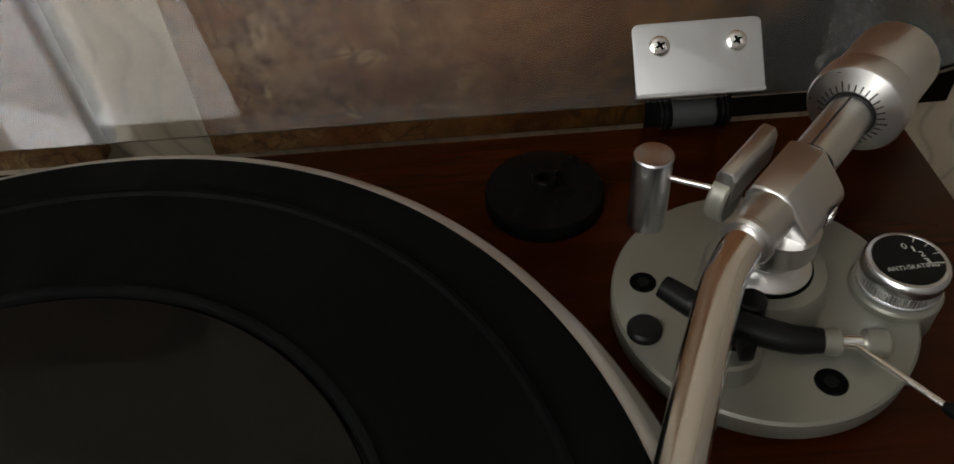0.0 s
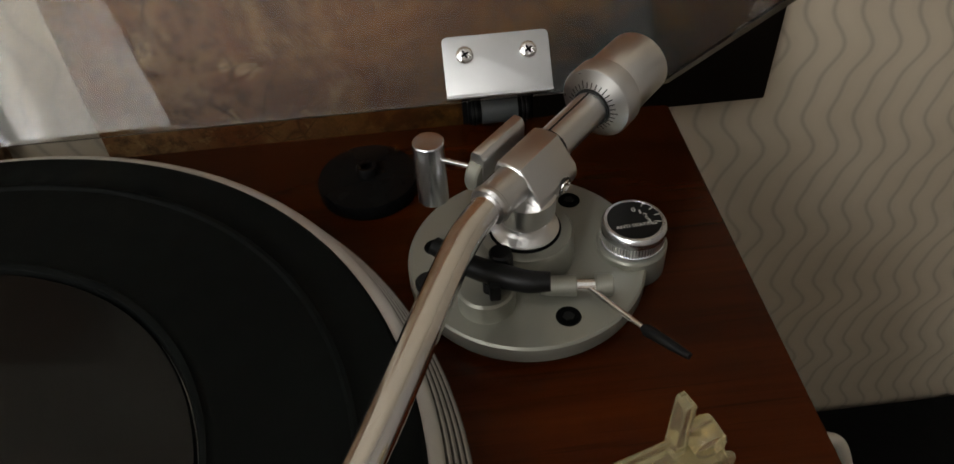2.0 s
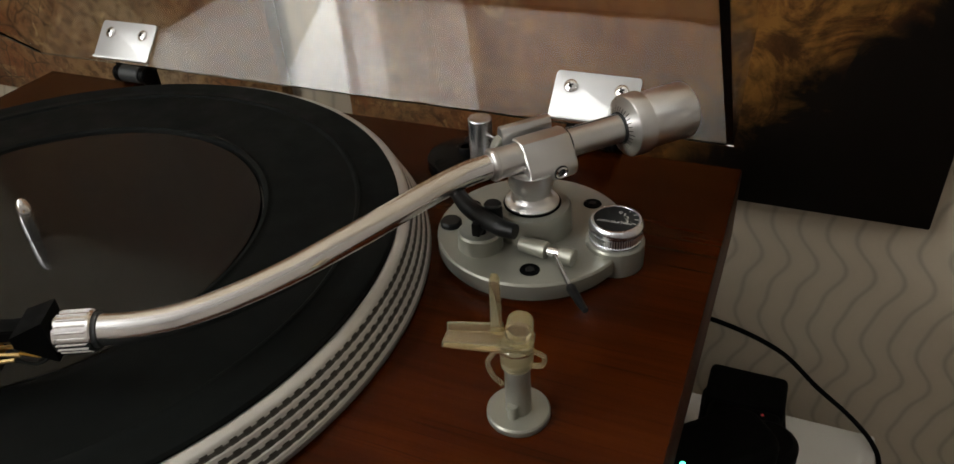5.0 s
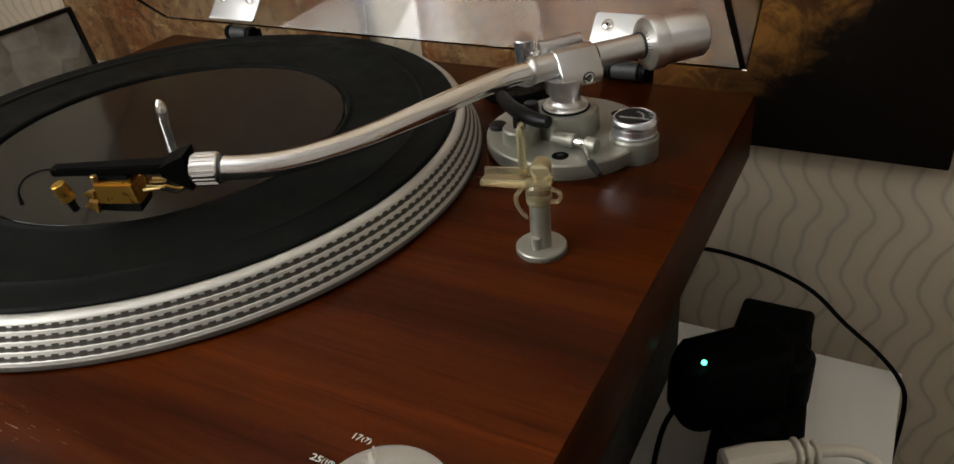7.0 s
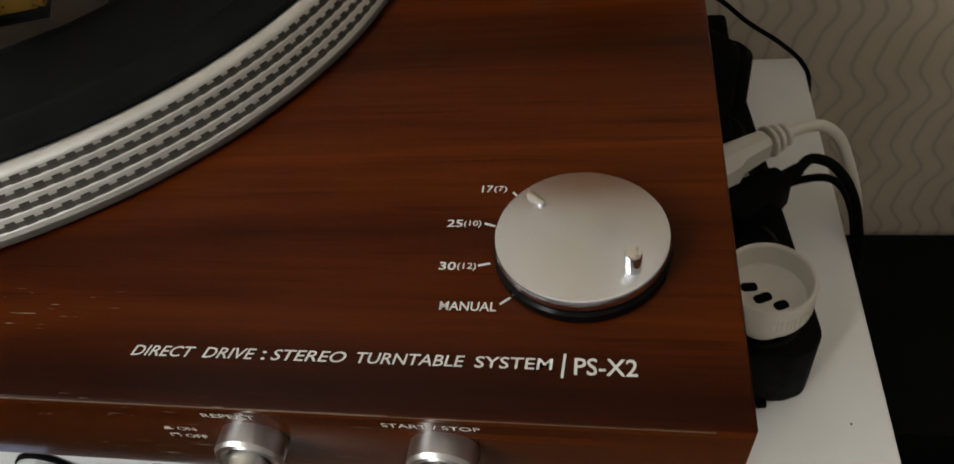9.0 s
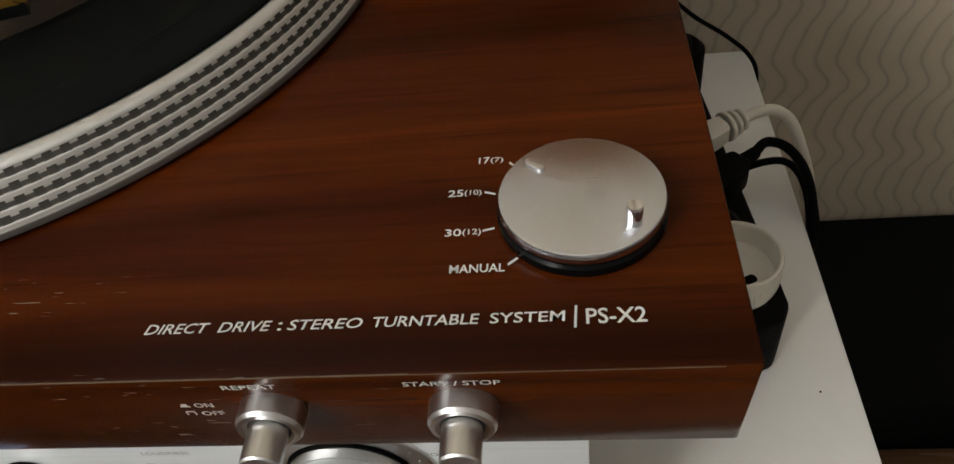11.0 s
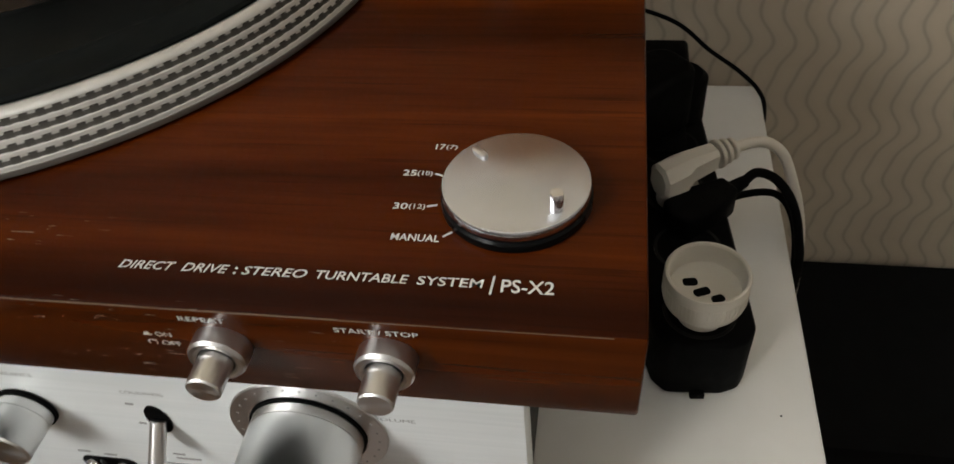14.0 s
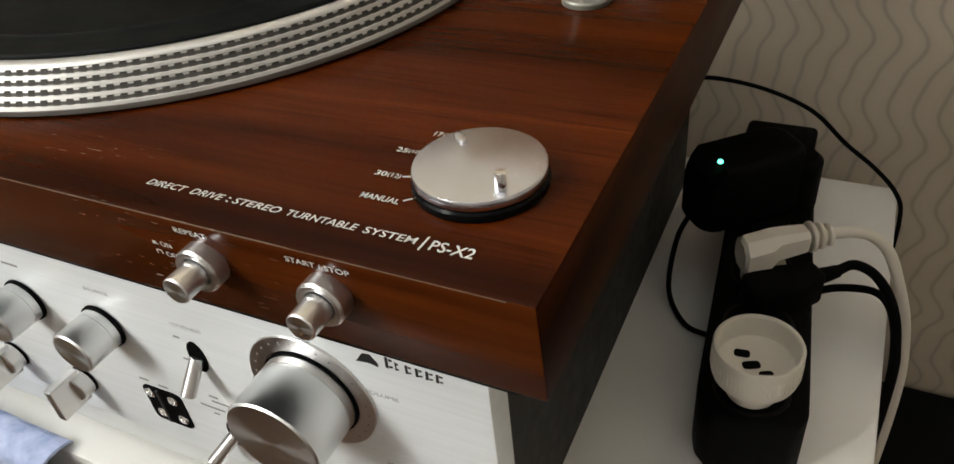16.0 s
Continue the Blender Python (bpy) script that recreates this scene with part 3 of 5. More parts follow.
def toggle(x, z, tx, tz):
    """A flat-ended lever in a black slot."""
    sl = [(0.0050 * math.cos(a), 0.0094 * math.sin(a)) for a in [2 * math.pi * k / 24 for k in range(24)]]
    part("switch_slot", prism(sl, 0.0006, facing(x, z) @ pose(0, 0, 0.0001)), MATTBLACK, amp)
    bm = rod((x, AF - 0.0008, z), (x + tx, AF - 0.0122, z + tz), 0.0032, 0.0035, 24, 0.0003)
    part("toggle_lever", bm, ALU, amp)


toggle(0.0434, 0.8848, -0.0008, -0.0138)
toggle(0.0465, 0.8325, -0.0085, -0.0115)
toggle(0.0765, 0.8525, -0.0010, -0.0135)
# square plate with two pairs of pins
socket = part("mode_socket", prism(round_rect(0.0250, 0.0255, 0.0035, 4), 0.0008, facing(0.0040, 0.8345)), MATTBLACK, amp, "black plate with small chrome pins")
for dx, dz in ((-0.0078, 0.0085), (-0.0050, -0.0052), (0.0070, 0.0080), (0.0085, -0.0055)):
    part("pin", lathe([(0, 0.0006), (0.0031, 0.0006), (0.0031, 0.0016), (0.0023, 0.0022), (0.0020, 0.0012), (0, 0.0010)], 20, facing(0.0040 + dx, 0.8345 + dz)), CHROME, socket)
part("divider", box(0.0008, 0.0024, AF - 0.0018, AF - 0.0006, 0.8228, 0.8462, 0.0003), GREYPLASTIC, socket)
# printing on the front panel
part("lettering", letters("BALANCE", 0.0150, 0.0020, FRONT(-0.0145, AF, 0.9078)), INK_GREY, panel)
part("lettering", letters("LOUDNESS", 0.0174, 0.0020, FRONT(0.0345, AF, 0.9015)), INK_GREY, panel)
part("lettering", letters("INTEGRATED AMPLIFIER", 0.0880, 0.0028, FRONT(-0.0480, AF, 0.9235)), INK_GREY, panel)
part("lettering", letters("SOURCE", 0.0135, 0.0019, FRONT(0.1350, AF, 0.8525)), INK_GREY, panel)
part("lettering", letters("VOLUME", 0.0158, 0.0021, FRONT(0.1326, AF, 0.8978)), INK_GREY, panel)
for x0, x1, z in ((-0.0700, -0.0590, 0.9085), (0.0330, 0.0362, 0.8935), (0.0330, 0.0362, 0.8795), (-0.0080, -0.0020, 0.8505), (0.0040, 0.0100, 0.8495), (0.0300, 0.0450, 0.8470), (0.0370, 0.0400, 0.8430), (-0.0480, -0.0440, 0.8530), (0.0385, 0.0440, 0.8560), (0.0390, 0.0500, 0.8525)):
    part("print_bar", box(x0, x1, AF - 0.00018, AF - 0.00004, z, z + 0.0012), INK_GREY, panel)
# maker's mark as plain shapes: a small emblem and a row of bars
bm = prism([(0, 0), (0.0035, 0.0052), (0.0070, 0.0058), (0.0098, 0.0020), (0.0098, 0.0), (0.0060, 0.0008)], 0.00015, FRONT(0.1330, AF, 0.9155))
for k, w in enumerate((0.0038, 0.0018, 0.0030, 0.0034, 0.0036, 0.0034)):
    h = 0.0056 if k == 0 else 0.0044
    at = FRONT(0.1462 + 0.0042 * k, AF, 0.9166)
    prism([(0, 0), (w * 0.34, 0), (w * 0.40, h), (w * 0.06, h)], 0.00015, at, bm=bm)
    prism([(w * 0.42, h * 0.1), (w * 0.80, h * 0.1), (w * 0.84, h * 0.26), (w * 0.43, h * 0.26)], 0.00015, at, bm=bm)
    prism([(w * 0.46, h * 0.72), (w * 0.84, h * 0.72), (w * 0.88, h * 0.92), (w * 0.47, h * 0.92)], 0.00015, at, bm=bm)
part("emblem", bm, INK, panel, "plain black marks")

# ---- turntable ----
PX, PD, PT, PB = 0.2225, 0.357, 1.0, 0.9610
tt = thing("turntable", "rosewood veneered direct drive turntable with open lid, on the amplifier", "turntable", (0, 0.18, 0.9381))
bm = box(-PX, PX, 0.0, PD, PB, PT)
for v in bm.verts:
    if v.co.y < 0.1 and v.co.z < 0.98:
        v.co.y += 0.0042
bmesh.ops.bevel(bm, geom=bm.edges[:], offset=0.0011, segments=2, affect="EDGES", profile=0.5)
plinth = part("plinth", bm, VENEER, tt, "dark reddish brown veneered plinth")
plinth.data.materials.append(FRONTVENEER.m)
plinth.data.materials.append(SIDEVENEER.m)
# front faces take the lightened veneer, side faces the darker one
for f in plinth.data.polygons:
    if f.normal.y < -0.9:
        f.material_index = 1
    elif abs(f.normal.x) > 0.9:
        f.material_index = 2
part("base_tray", box(-PX + 0.012, PX - 0.012, 0.012, PD - 0.008, PB - 0.012, PB - 0.0002, 0.002), MATTBLACK, tt)
for x in (-0.17, 0.15):
    for y in (0.06, 0.31):
        part("foot", lathe([(0, 0.9381), (0.017, 0.9381), (0.019, 0.9395), (0.019, 0.9479), (0, 0.9479)], 24, Matrix.Translation((x, y, 0))), MATTBLACK, tt)

bm = bmesh.new()
random.seed(5)
x = -PX + 0.002
while x < PX - 0.012:
    w = random.uniform(0.006, 0.03)
    d = random.uniform(0.00008, 0.00024) if x < 0.13 else random.uniform(0.00004, 0.0001)
    box(x, min(x + w, PX - 0.003), 0.00005, 0.00005 + d, PT - 0.00070, PT - 0.00034, bm=bm)
    x += w
part("edge_seam", bm, SEAM, plinth, "pale worn veneer seam along the front edge")

# lettering on the top board and front edge
for word, x0, x1, lean in (("DIRECT", 0.0872, 0.1026, 0.22), ("DRIVE", 0.1048, 0.1173, 0.22), (":", 0.11885, 0.1198, 0.0), ("STEREO", 0.1212, 0.1384, 0.18), ("TURNTABLE", 0.1407, 0.1645, 0.12), ("SYSTEM", 0.1668, 0.1832, 0.05)):
    part("lettering", letters(word, x1 - x0, 0.0023 if word == ":" else 0.0028, FLAT(x0, 0.0121), lean, 0.007), PRINT, plinth)
part("lettering", letters("PS-X2", 0.0128, 0.0041, FLAT(0.1876, 0.0112), 0.0, 0.010), PRINT, plinth)
part("lettering", letters("MANUAL", 0.0129, 0.0025, FLAT(0.1569, 0.0266), 0.0, 0.012), PRINT, plinth)
for big, small, x0, x1, x2, y in (("30", "(12)", 0.1550, 0.1590, 0.1638, 0.0380), ("25", "(10)", 0.1549, 0.1588, 0.1634, 0.0515), ("17", "(7)", 0.1622, 0.1650, 0.1686, 0.0633)):
    part("lettering", letters(big, x1 - x0, 0.0024, FLAT(x0, y + 0.0002), 0.0, 0.012), PRINT, plinth)
    part("lettering", letters(small, x2 - x1 - 0.0003, 0.0024, FLAT(x1 + 0.0003, y), 0.0, 0.004), PRINT, plinth)
for a, b in (((0.1703, 0.0635), (0.1719, 0.0615)), ((0.1642, 0.0529), (0.1669, 0.0520)), ((0.1642, 0.0396), (0.1670, 0.0403)), ((0.1705, 0.0286), (0.1727, 0.0305)), ((0.1852, 0.0104), (0.1856, 0.0162))):
    d = Vector(b) - Vector(a)
    n = Vector((-d.y, d.x)).normalized() * 0.00027
    p = [Vector(a) - n, Vector(b) - n, Vector(b) + n, Vector(a) + n]
    part("mark_line", prism([tuple(q) for q in p], 0.00012, FLAT(0, 0, 1.00002)), PRINT, plinth)
part("lettering", letters("REPEAT", 0.0124, 0.0021, FACE(0.1074, 0.9946), 0.0, 0.010), PRINT, plinth)
part("lettering", letters("START / STOP", 0.0211, 0.0021, FACE(0.1479, 0.9942), 0.0, 0.010), PRINT, plinth)
part("lettering", letters("ON", 0.0045, 0.0022, FACE(0.0974, 0.9859), 0.0, 0.010), PRINT, plinth)
part("lettering", letters("OFF", 0.0055, 0.0022, FACE(0.0975, 0.9815), 0.0, 0.010), PRINT, plinth)
bm = bmesh.new()
for x0, x1, z0, z1 in ((0.0, 0.0024, 0, 0.0003), (0.0005, 0.0019, 0.0004, 0.0014), (-0.0001, 0.0002, -0.0044, -0.0028), (0.0002, 0.0020, -0.0028, -0.0025), (0.0020, 0.0023, -0.0044, -0.0025)):
    prism([(x0, z0), (x1, z0), (x1, z1), (x0, z1)], 0.00012, FACE(0.0938, 0.9862), bm=bm)
part("button_symbols", bm, PRINT, plinth)

# platter
PCX, PCY = -0.0385, 0.1855
PC = Matrix.Translation((PCX, PCY, 0))
RZ0, RZ1 = 1.0008, 1.0172


def rim(z):
    """The rim's radius: it flares towards the bottom lip."""
    return 0.1536 + (0.1610 - 0.1536) * (RZ1 - z) / (RZ1 - 1.0032)


prof = [(0, RZ0), (0.1588, RZ0), (0.1602, RZ0 + 0.0004), (0.1609, RZ0 + 0.0016), (0.1610, 1.0030)]
bands = []
for k in range(4):
    z0 = 1.0042 + 0.0033 * k
    prof += [(rim(z0), z0), (rim(z0) - 0.0005, z0 + 0.0002), (rim(z0 + 0.0021) - 0.0005, z0 + 0.0021), (rim(z0 + 0.0023), z0 + 0.0023)]
    bands.append((z0 + 0.0002, z0 + 0.0021))
prof += [(rim(1.0169), 1.0169), (rim(RZ1) - 0.0006, 1.0175), (0.1506, 1.0182), (0.1496, 1.0180), (0.0, 1.0150)]
platter = part("platter", lathe(prof, 240, PC), RIM, tt, "cast aluminium platter with a strobe-marked rim")
# strobe marks: dark cast blocks in the four grooves
for k, (z0, z1) in enumerate(bands):
    n = 200
    bm = bmesh.new()
    for j in range(n):
        a0, a1 = 2 * math.pi * (j + 0.12 * k) / n, 2 * math.pi * (j + 0.12 * k + 0.55) / n
        q = []
        for dr in (-0.0006, -0.00036):
            for a, z in ((a0, z0), (a1, z0), (a1, z1), (a0, z1)):
                r = rim(z) + dr
                q.append(bm.verts.new((PCX + r * math.cos(a), PCY + r * math.sin(a), z)))
        bm.faces.new(q[4:])
        for i in range(4):
            bm.faces.new((q[i], q[(i + 1) % 4], q[4 + (i + 1) % 4], q[4 + i]))
    tagged(part("strobe_ring", bm, DOT, platter, "ring of dark strobe marks"), kind="stuff")
part("rim_lip", lathe([(0.1600, RZ0 - 0.0001), (0.1612, RZ0 + 0.0003), (0.1614, 1.0016), (0.1613, 1.0031), (0.1606, 1.0032)], 240, PC), LIP, platter, "lower lip of the rim, darkened as if mirroring the wood")
# a thin darker band lies over each groove floor
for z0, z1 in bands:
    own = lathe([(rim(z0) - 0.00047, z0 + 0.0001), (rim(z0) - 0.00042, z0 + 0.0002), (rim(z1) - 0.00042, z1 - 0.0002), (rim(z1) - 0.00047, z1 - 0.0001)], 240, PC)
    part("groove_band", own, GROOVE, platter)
# rubber mat: raised outer ring, fine ribs, lowered inner field
MZ = 1.0202
prof = [(0.0915, 1.0165), (0.0918, 1.0180), (0.0925, MZ - 0.0004), (0.0934, MZ + 0.0002), (0.0945, MZ + 0.0004), (0.0955, MZ - 0.0002), (0.0970, MZ - 0.0005)]
prof += [(0.1310, MZ - 0.0005), (0.1320, MZ + 0.0004), (0.1332, MZ + 0.0005), (0.1344, MZ - 0.0002), (0.1400, MZ - 0.0004), (0.1465, MZ - 0.0002), (0.1484, MZ - 0.0004), (0.1494, MZ - 0.0012), (0.1496, 1.0183), (0.0920, 1.0162)]
part("rubber_mat", lathe(prof, 200, PC), RUBBER, platter, "ribbed black rubber mat")
part("mat_centre", lathe([(0.0040, 1.0162), (0.0914, 1.0162), (0.0914, 1.0184), (0.0908, 1.0190), (0.0300, 1.0190), (0.0040, 1.0190)], 160, PC), SMOOTHBLACK, platter, "smooth glossy dark centre of the mat")
part("spindle", lathe([(0, 1.0150), (0.0036, 1.0150), (0.0036, 1.0270), (0.0034, 1.0305), (0.0027, 1.0338), (0.0017, 1.0360), (0.0007, 1.0370), (0, 1.0371)], 32, PC), CHROME, tt)

# record size selector
KX, KY = 0.1881, 0.0440
km = Matrix.Translation((KX, KY, 0))
part("selector_base", lathe([(0, 1.0001), (0.0200, 1.0001), (0.0203, 1.0008), (0.0202, 1.0026), (0.0196, 1.0033), (0, 1.0033)], 72, km), GLOSSBLACK, tt)
dial = part("size_selector", lathe([(0, 1.0034), (0.0186, 1.0034), (0.0196, 1.0037), (0.0198, 1.0042), (0.0198, 1.0063), (0.0195, 1.0068), (0.0192, 1.0069), (0, 1.0068)], 96, km), TURNED, tt, "round spun aluminium record size selector")
bm = lathe([(0, 1.0067), (0.0019, 1.0067), (0.0019, 1.0118), (0.0016, 1.0124), (0, 1.0125)], 24, Matrix.Translation((0.1995, 0.0338, 0)))
part("finger_pin", bm, CHROME, dial)
bm = prism(round_rect(0.0054, 0.0021, 0.0010, 4), 0.0009, pose(0.1772, 0.0543, 1.0067, 0, 0, -42), 0.0003, 2)
part("index_mark", bm, ALU, dial)


def push_button(x, name):
    m = pose(x, 0.0014, 0.9850, 90, 0, 0)
    b = part(name, lathe([(0, -0.0008), (0.0046, -0.0008), (0.0046, 0.0143), (0.0042, 0.0148), (0, 0.0148)], 40, m), TURNED_Y, tt, "spun aluminium push button")
    part("button_collar", lathe([(0.0050, 0.0001), (0.0077, 0.0001), (0.0077, 0.0052), (0.0071, 0.0061), (0.0060, 0.0063), (0.0050, 0.0057)], 48, m), ALU, b)


push_button(0.1160, "repeat_button")
push_button(0.1598, "start_stop_button")

# tonearm base
TX, TY = 0.1480, 0.2690
tb = part("tonearm_base", lathe([(0, 1.0001), (0.0378, 1.0001), (0.0379, 1.0018), (0.0394, 1.0022), (0.0397, 1.0027), (0.0397, 1.0081), (0.0390, 1.0089), (0, 1.0089)], 96, Matrix.Translation((TX, TY, 0))), BASEGREY, tt, "round silver grey tonearm base plate")
part("base_lobe", lathe([(0, 1.0001), (0.0115, 1.0001), (0.0117, 1.0005), (0.0117, 1.0108), (0.0112, 1.0115), (0, 1.0115)], 56, Matrix.Translation((0.1833, 0.2678, 0))), BASEGREY, tb)
for x, y, r, deep in ((0.1178, 0.2765, 0.0033, 1), (0.1150, 0.2597, 0.0046, 0), (0.1670, 0.2930, 0.0035, 1), (0.1568, 0.2405, 0.0036, 1)):
    if deep:
        # flat black disc stands for the shade down the screw hole
        bm = lathe([(0, 1.00905), (r * 0.82, 1.00905), (r, 1.0092), (r * 1.10, 1.00905), (r * 1.12, 1.0089)], 28, Matrix.Translation((x, y, 0)))
        part("screw_recess", bm, MATTBLACK, tb)
        part("screw_head", lathe([(0, 1.00906), (r * 0.52, 1.00906), (r * 0.5, 1.0094), (0, 1.0094)], 6, Matrix.Translation((x, y, 0))), BLACK, tb)
    else:
        part("rubber_stop", lathe([(0, 1.0088), (r, 1.0088), (r, 1.0105), (r - 0.0008, 1.0113), (0, 1.0113)], 32, Matrix.Translation((x, y, 0))), BLACK, tb)
# pivot collar and pillar, with a black ring for the gap's shade
part("pivot_collar", lathe([(0, 1.0088), (0.0166, 1.0088), (0.0160, 1.0186), (0.0152, 1.0198), (0.0114, 1.0200), (0.0110, 1.0194), (0, 1.0194)], 64, Matrix.Translation((TX - 0.0004, 0.2702, 0))), BASEGREY, tb)
part("gap_shade_ring", lathe([(0, 1.0192), (0.0118, 1.0192), (0.0118, 1.0203), (0.0110, 1.0206), (0, 1.0206)], 48, Matrix.Translation((TX - 0.0004, 0.2702, 0))), MATTBLACK, tb)
pv = Matrix.Translation((TX - 0.0004, 0.2702, 0))
part("pivot_flange", lathe([(0, 1.0205), (0.0110, 1.0205), (0.0112, 1.0211), (0.0107, 1.0217), (0.0092, 1.0223), (0.0081, 1.0232), (0.0075, 1.0246), (0, 1.0248)], 56, pv), ALU, tb, "polished round pivot flange")
part("pivot_pillar", lathe([(0, 1.0216), (0.0074, 1.0220), (0.0073, 1.0250), (0.0072, 1.0306), (0, 1.0310)], 56, pv), ALU, tb, "polished pivot pillar")
# anti-skating dial
sk = Matrix.Translation((0.1833, 0.2678, 0))
sdial = part("antiskating_dial", lathe([(0, 1.0116), (0.0103, 1.0116), (0.0105, 1.0120), (0.0105, 1.0128), (0.0101, 1.0131), (0.0103, 1.0134), (0.0103, 1.0166), (0.0107, 1.0169), (0.0108, 1.0184), (0.0105, 1.0198), (0.0098, 1.0206), (0.0089, 1.0207), (0.0087, 1.0204), (0, 1.0204)], 64, sk), TURNED, tb, "knurled aluminium dial with black face")
bm = bmesh.new()
for k in range(64):
    a = 2 * math.pi * k / 64
    m = sk @ pose(0.0103 * math.cos(a), 0.0103 * math.sin(a), 1.0150, 0, 0, math.degrees(a))
    own = bmesh.new()
    bmesh.ops.create_cube(own, size=1.0, matrix=m @ Matrix.Diagonal((0.0003, 0.0005, 0.0030, 1)))
    join(bm, own)
tagged(part("knurling", bm, ALU, sdial), kind="stuff")
part("dial_face", lathe([(0, 1.02045), (0.0087, 1.02045), (0.0087, 1.0207), (0, 1.0207)], 56, sk), BLACK, sdial, "black dial face")
part("lettering", letters("ANTI-SKATING", 0.0134, 0.0014, pose(0.1766, 0.2640, 1.0208, 0, 0, 3), 0, 0.004), PRINT, sdial)
for ch, x, y in (("0", 0.1834, 0.2713), ("1", 0.1857, 0.2701), ("2", 0.1867, 0.2682), ("3", 0.1871, 0.2657)):
    part("lettering", letters(ch, 0.0005 if ch == "1" else 0.0013, 0.0019, pose(x, y, 1.0208, 0, 0, 4), 0, 0.004), PRINT, sdial)
for k in range(4):
    a = radians(58 - 24 * k)
    part("mark_line", prism([(0.0070, -0.00013), (0.0086, -0.00013), (0.0086, 0.00013), (0.0070, 0.00013)], 0.0001, sk @ pose(0, 0, 1.02075, 0, 0, math.degrees(a))), PRINT, sdial)
# cueing lift, arm rest and lever
part("cueing_cylinder", lathe([(0, 1.0088), (0.0092, 1.0088), (0.0090, 1.0155), (0.0083, 1.0164), (0.0070, 1.0164), (0, 1.0160)], 48, Matrix.Translation((0.1325, 0.2500, 0))), BASEGREY, tb)
part("lift_shaft", rod((0.1335, 0.2485, 1.0158), (0.1335, 0.2485, 1.0205), 0.0022), BLACK, tb)
line = smooth_line([(0.1180, 0.2600, 1.0262), (0.1260, 0.2525, 1.0254), (0.1350, 0.2470, 1.0248), (0.1440, 0.2428, 1.0246), (0.1510, 0.2415, 1.0248)], 6)
bm = tube(line, lambda t: 0.0030 + 0.0007 * math.sin(math.pi * t), 14)
rod((0.1375, 0.2525, 1.0195), (0.1375, 0.2525, 1.0285), 0.0040, 0.0036, 24, 0.0006, bm=bm)
box(0.1328, 0.1362, 0.2410, 0.2460, 1.0190, 1.0250, 0.0006, bm=bm)
part("arm_rest", bm, BLACK, tb, "curved black plastic arm lift")
a, b = Vector((0.1492, 0.2508, 1.0128)), Vector((0.1722, 0.2480, 1.0128))
d = (b - a).normalized()
bm = rod(a, a + d * 0.0118, 0.0030, 0.0036, 28, 0.0004)
rod(a + d * 0.0175, b, 0.0036, 0.0036, 28, 0.0004, bm=bm)
part("lever_bearing", bm, BASEGREY, tb, "silver lever bearing with a slot")
part("lever_axle", rod(a + d * 0.0110, a + d * 0.0180, 0.0020), CHROME, tb)
lv = part("cue_lever", rod(a + d * 0.0146, (0.1762, 0.2285, 1.0150), 0.0010, 0.0010, 14), CHROME, tb)
part("lever_grip", tube([Vector((0.1762, 0.2285, 1.0150)), Vector((0.1772, 0.2272, 1.0152)), Vector((0.1820, 0.2205, 1.0162)), Vector((0.1860, 0.2150, 1.0170))], lambda t: 0.0011 + 0.0008 * math.sin(math.pi * min(1, t * 1.2)), 12), BLACK, lv, "black rubber grip")

# ---- tonearm ----
AZ = 1.0415
P0 = Vector((0.1350, 0.2585, AZ))
P1 = Vector((0.1986, 0.3268, AZ + 0.0015))
ad = (P1 - P0).normalized()
side = Vector((ad.y, -ad.x, 0)).normalized()
al = lambda s, o=0.0, z=0.0: P0 + ad * s + side * o + Vector((0, 0, z))
arm = part("tonearm", tube(smooth_line([al(0.004), al(0.000), (0.1270, 0.2470, AZ), (0.1188, 0.2295, AZ - 0.0005), (0.1075, 0.2030, AZ - 0.0015), (0.0960, 0.1775, AZ - 0.0025), (0.0858, 0.1588, AZ - 0.0025), (0.0765, 0.1460, AZ - 0.002), (0.0665, 0.1370, AZ - 0.001), (0.0560, 0.1310, AZ)], 8), 0.0049, 24), CHROME, tt, "polished S-shaped metal tonearm")
part("front_sleeve", lathe([(0.0044, -0.0005), (0.0060, -0.0005), (0.0066, 0.0004), (0.0066, 0.0016), (0.0062, 0.0022), (0.0062, 0.0130), (0, 0.0130)], 40, axis_frame(al(0), al(0.02))), ALU, arm)
part("rear_tube", rod(al(0.026), al(0.068), 0.0060, None, 32), ALU, arm)
part("scale_line", rod(tuple(al(0.0335, -0.0009, 0.0058)), tuple(al(0.0590, -0.0009, 0.0058)), 0.0004, None, 8), INK, arm)
part("tube_ring", lathe([(0.0058, 0), (0.0063, 0), (0.0063, 0.0005), (0.0058, 0.0005)], 40, axis_frame(al(0.0333), al(0.05))), INK, arm)
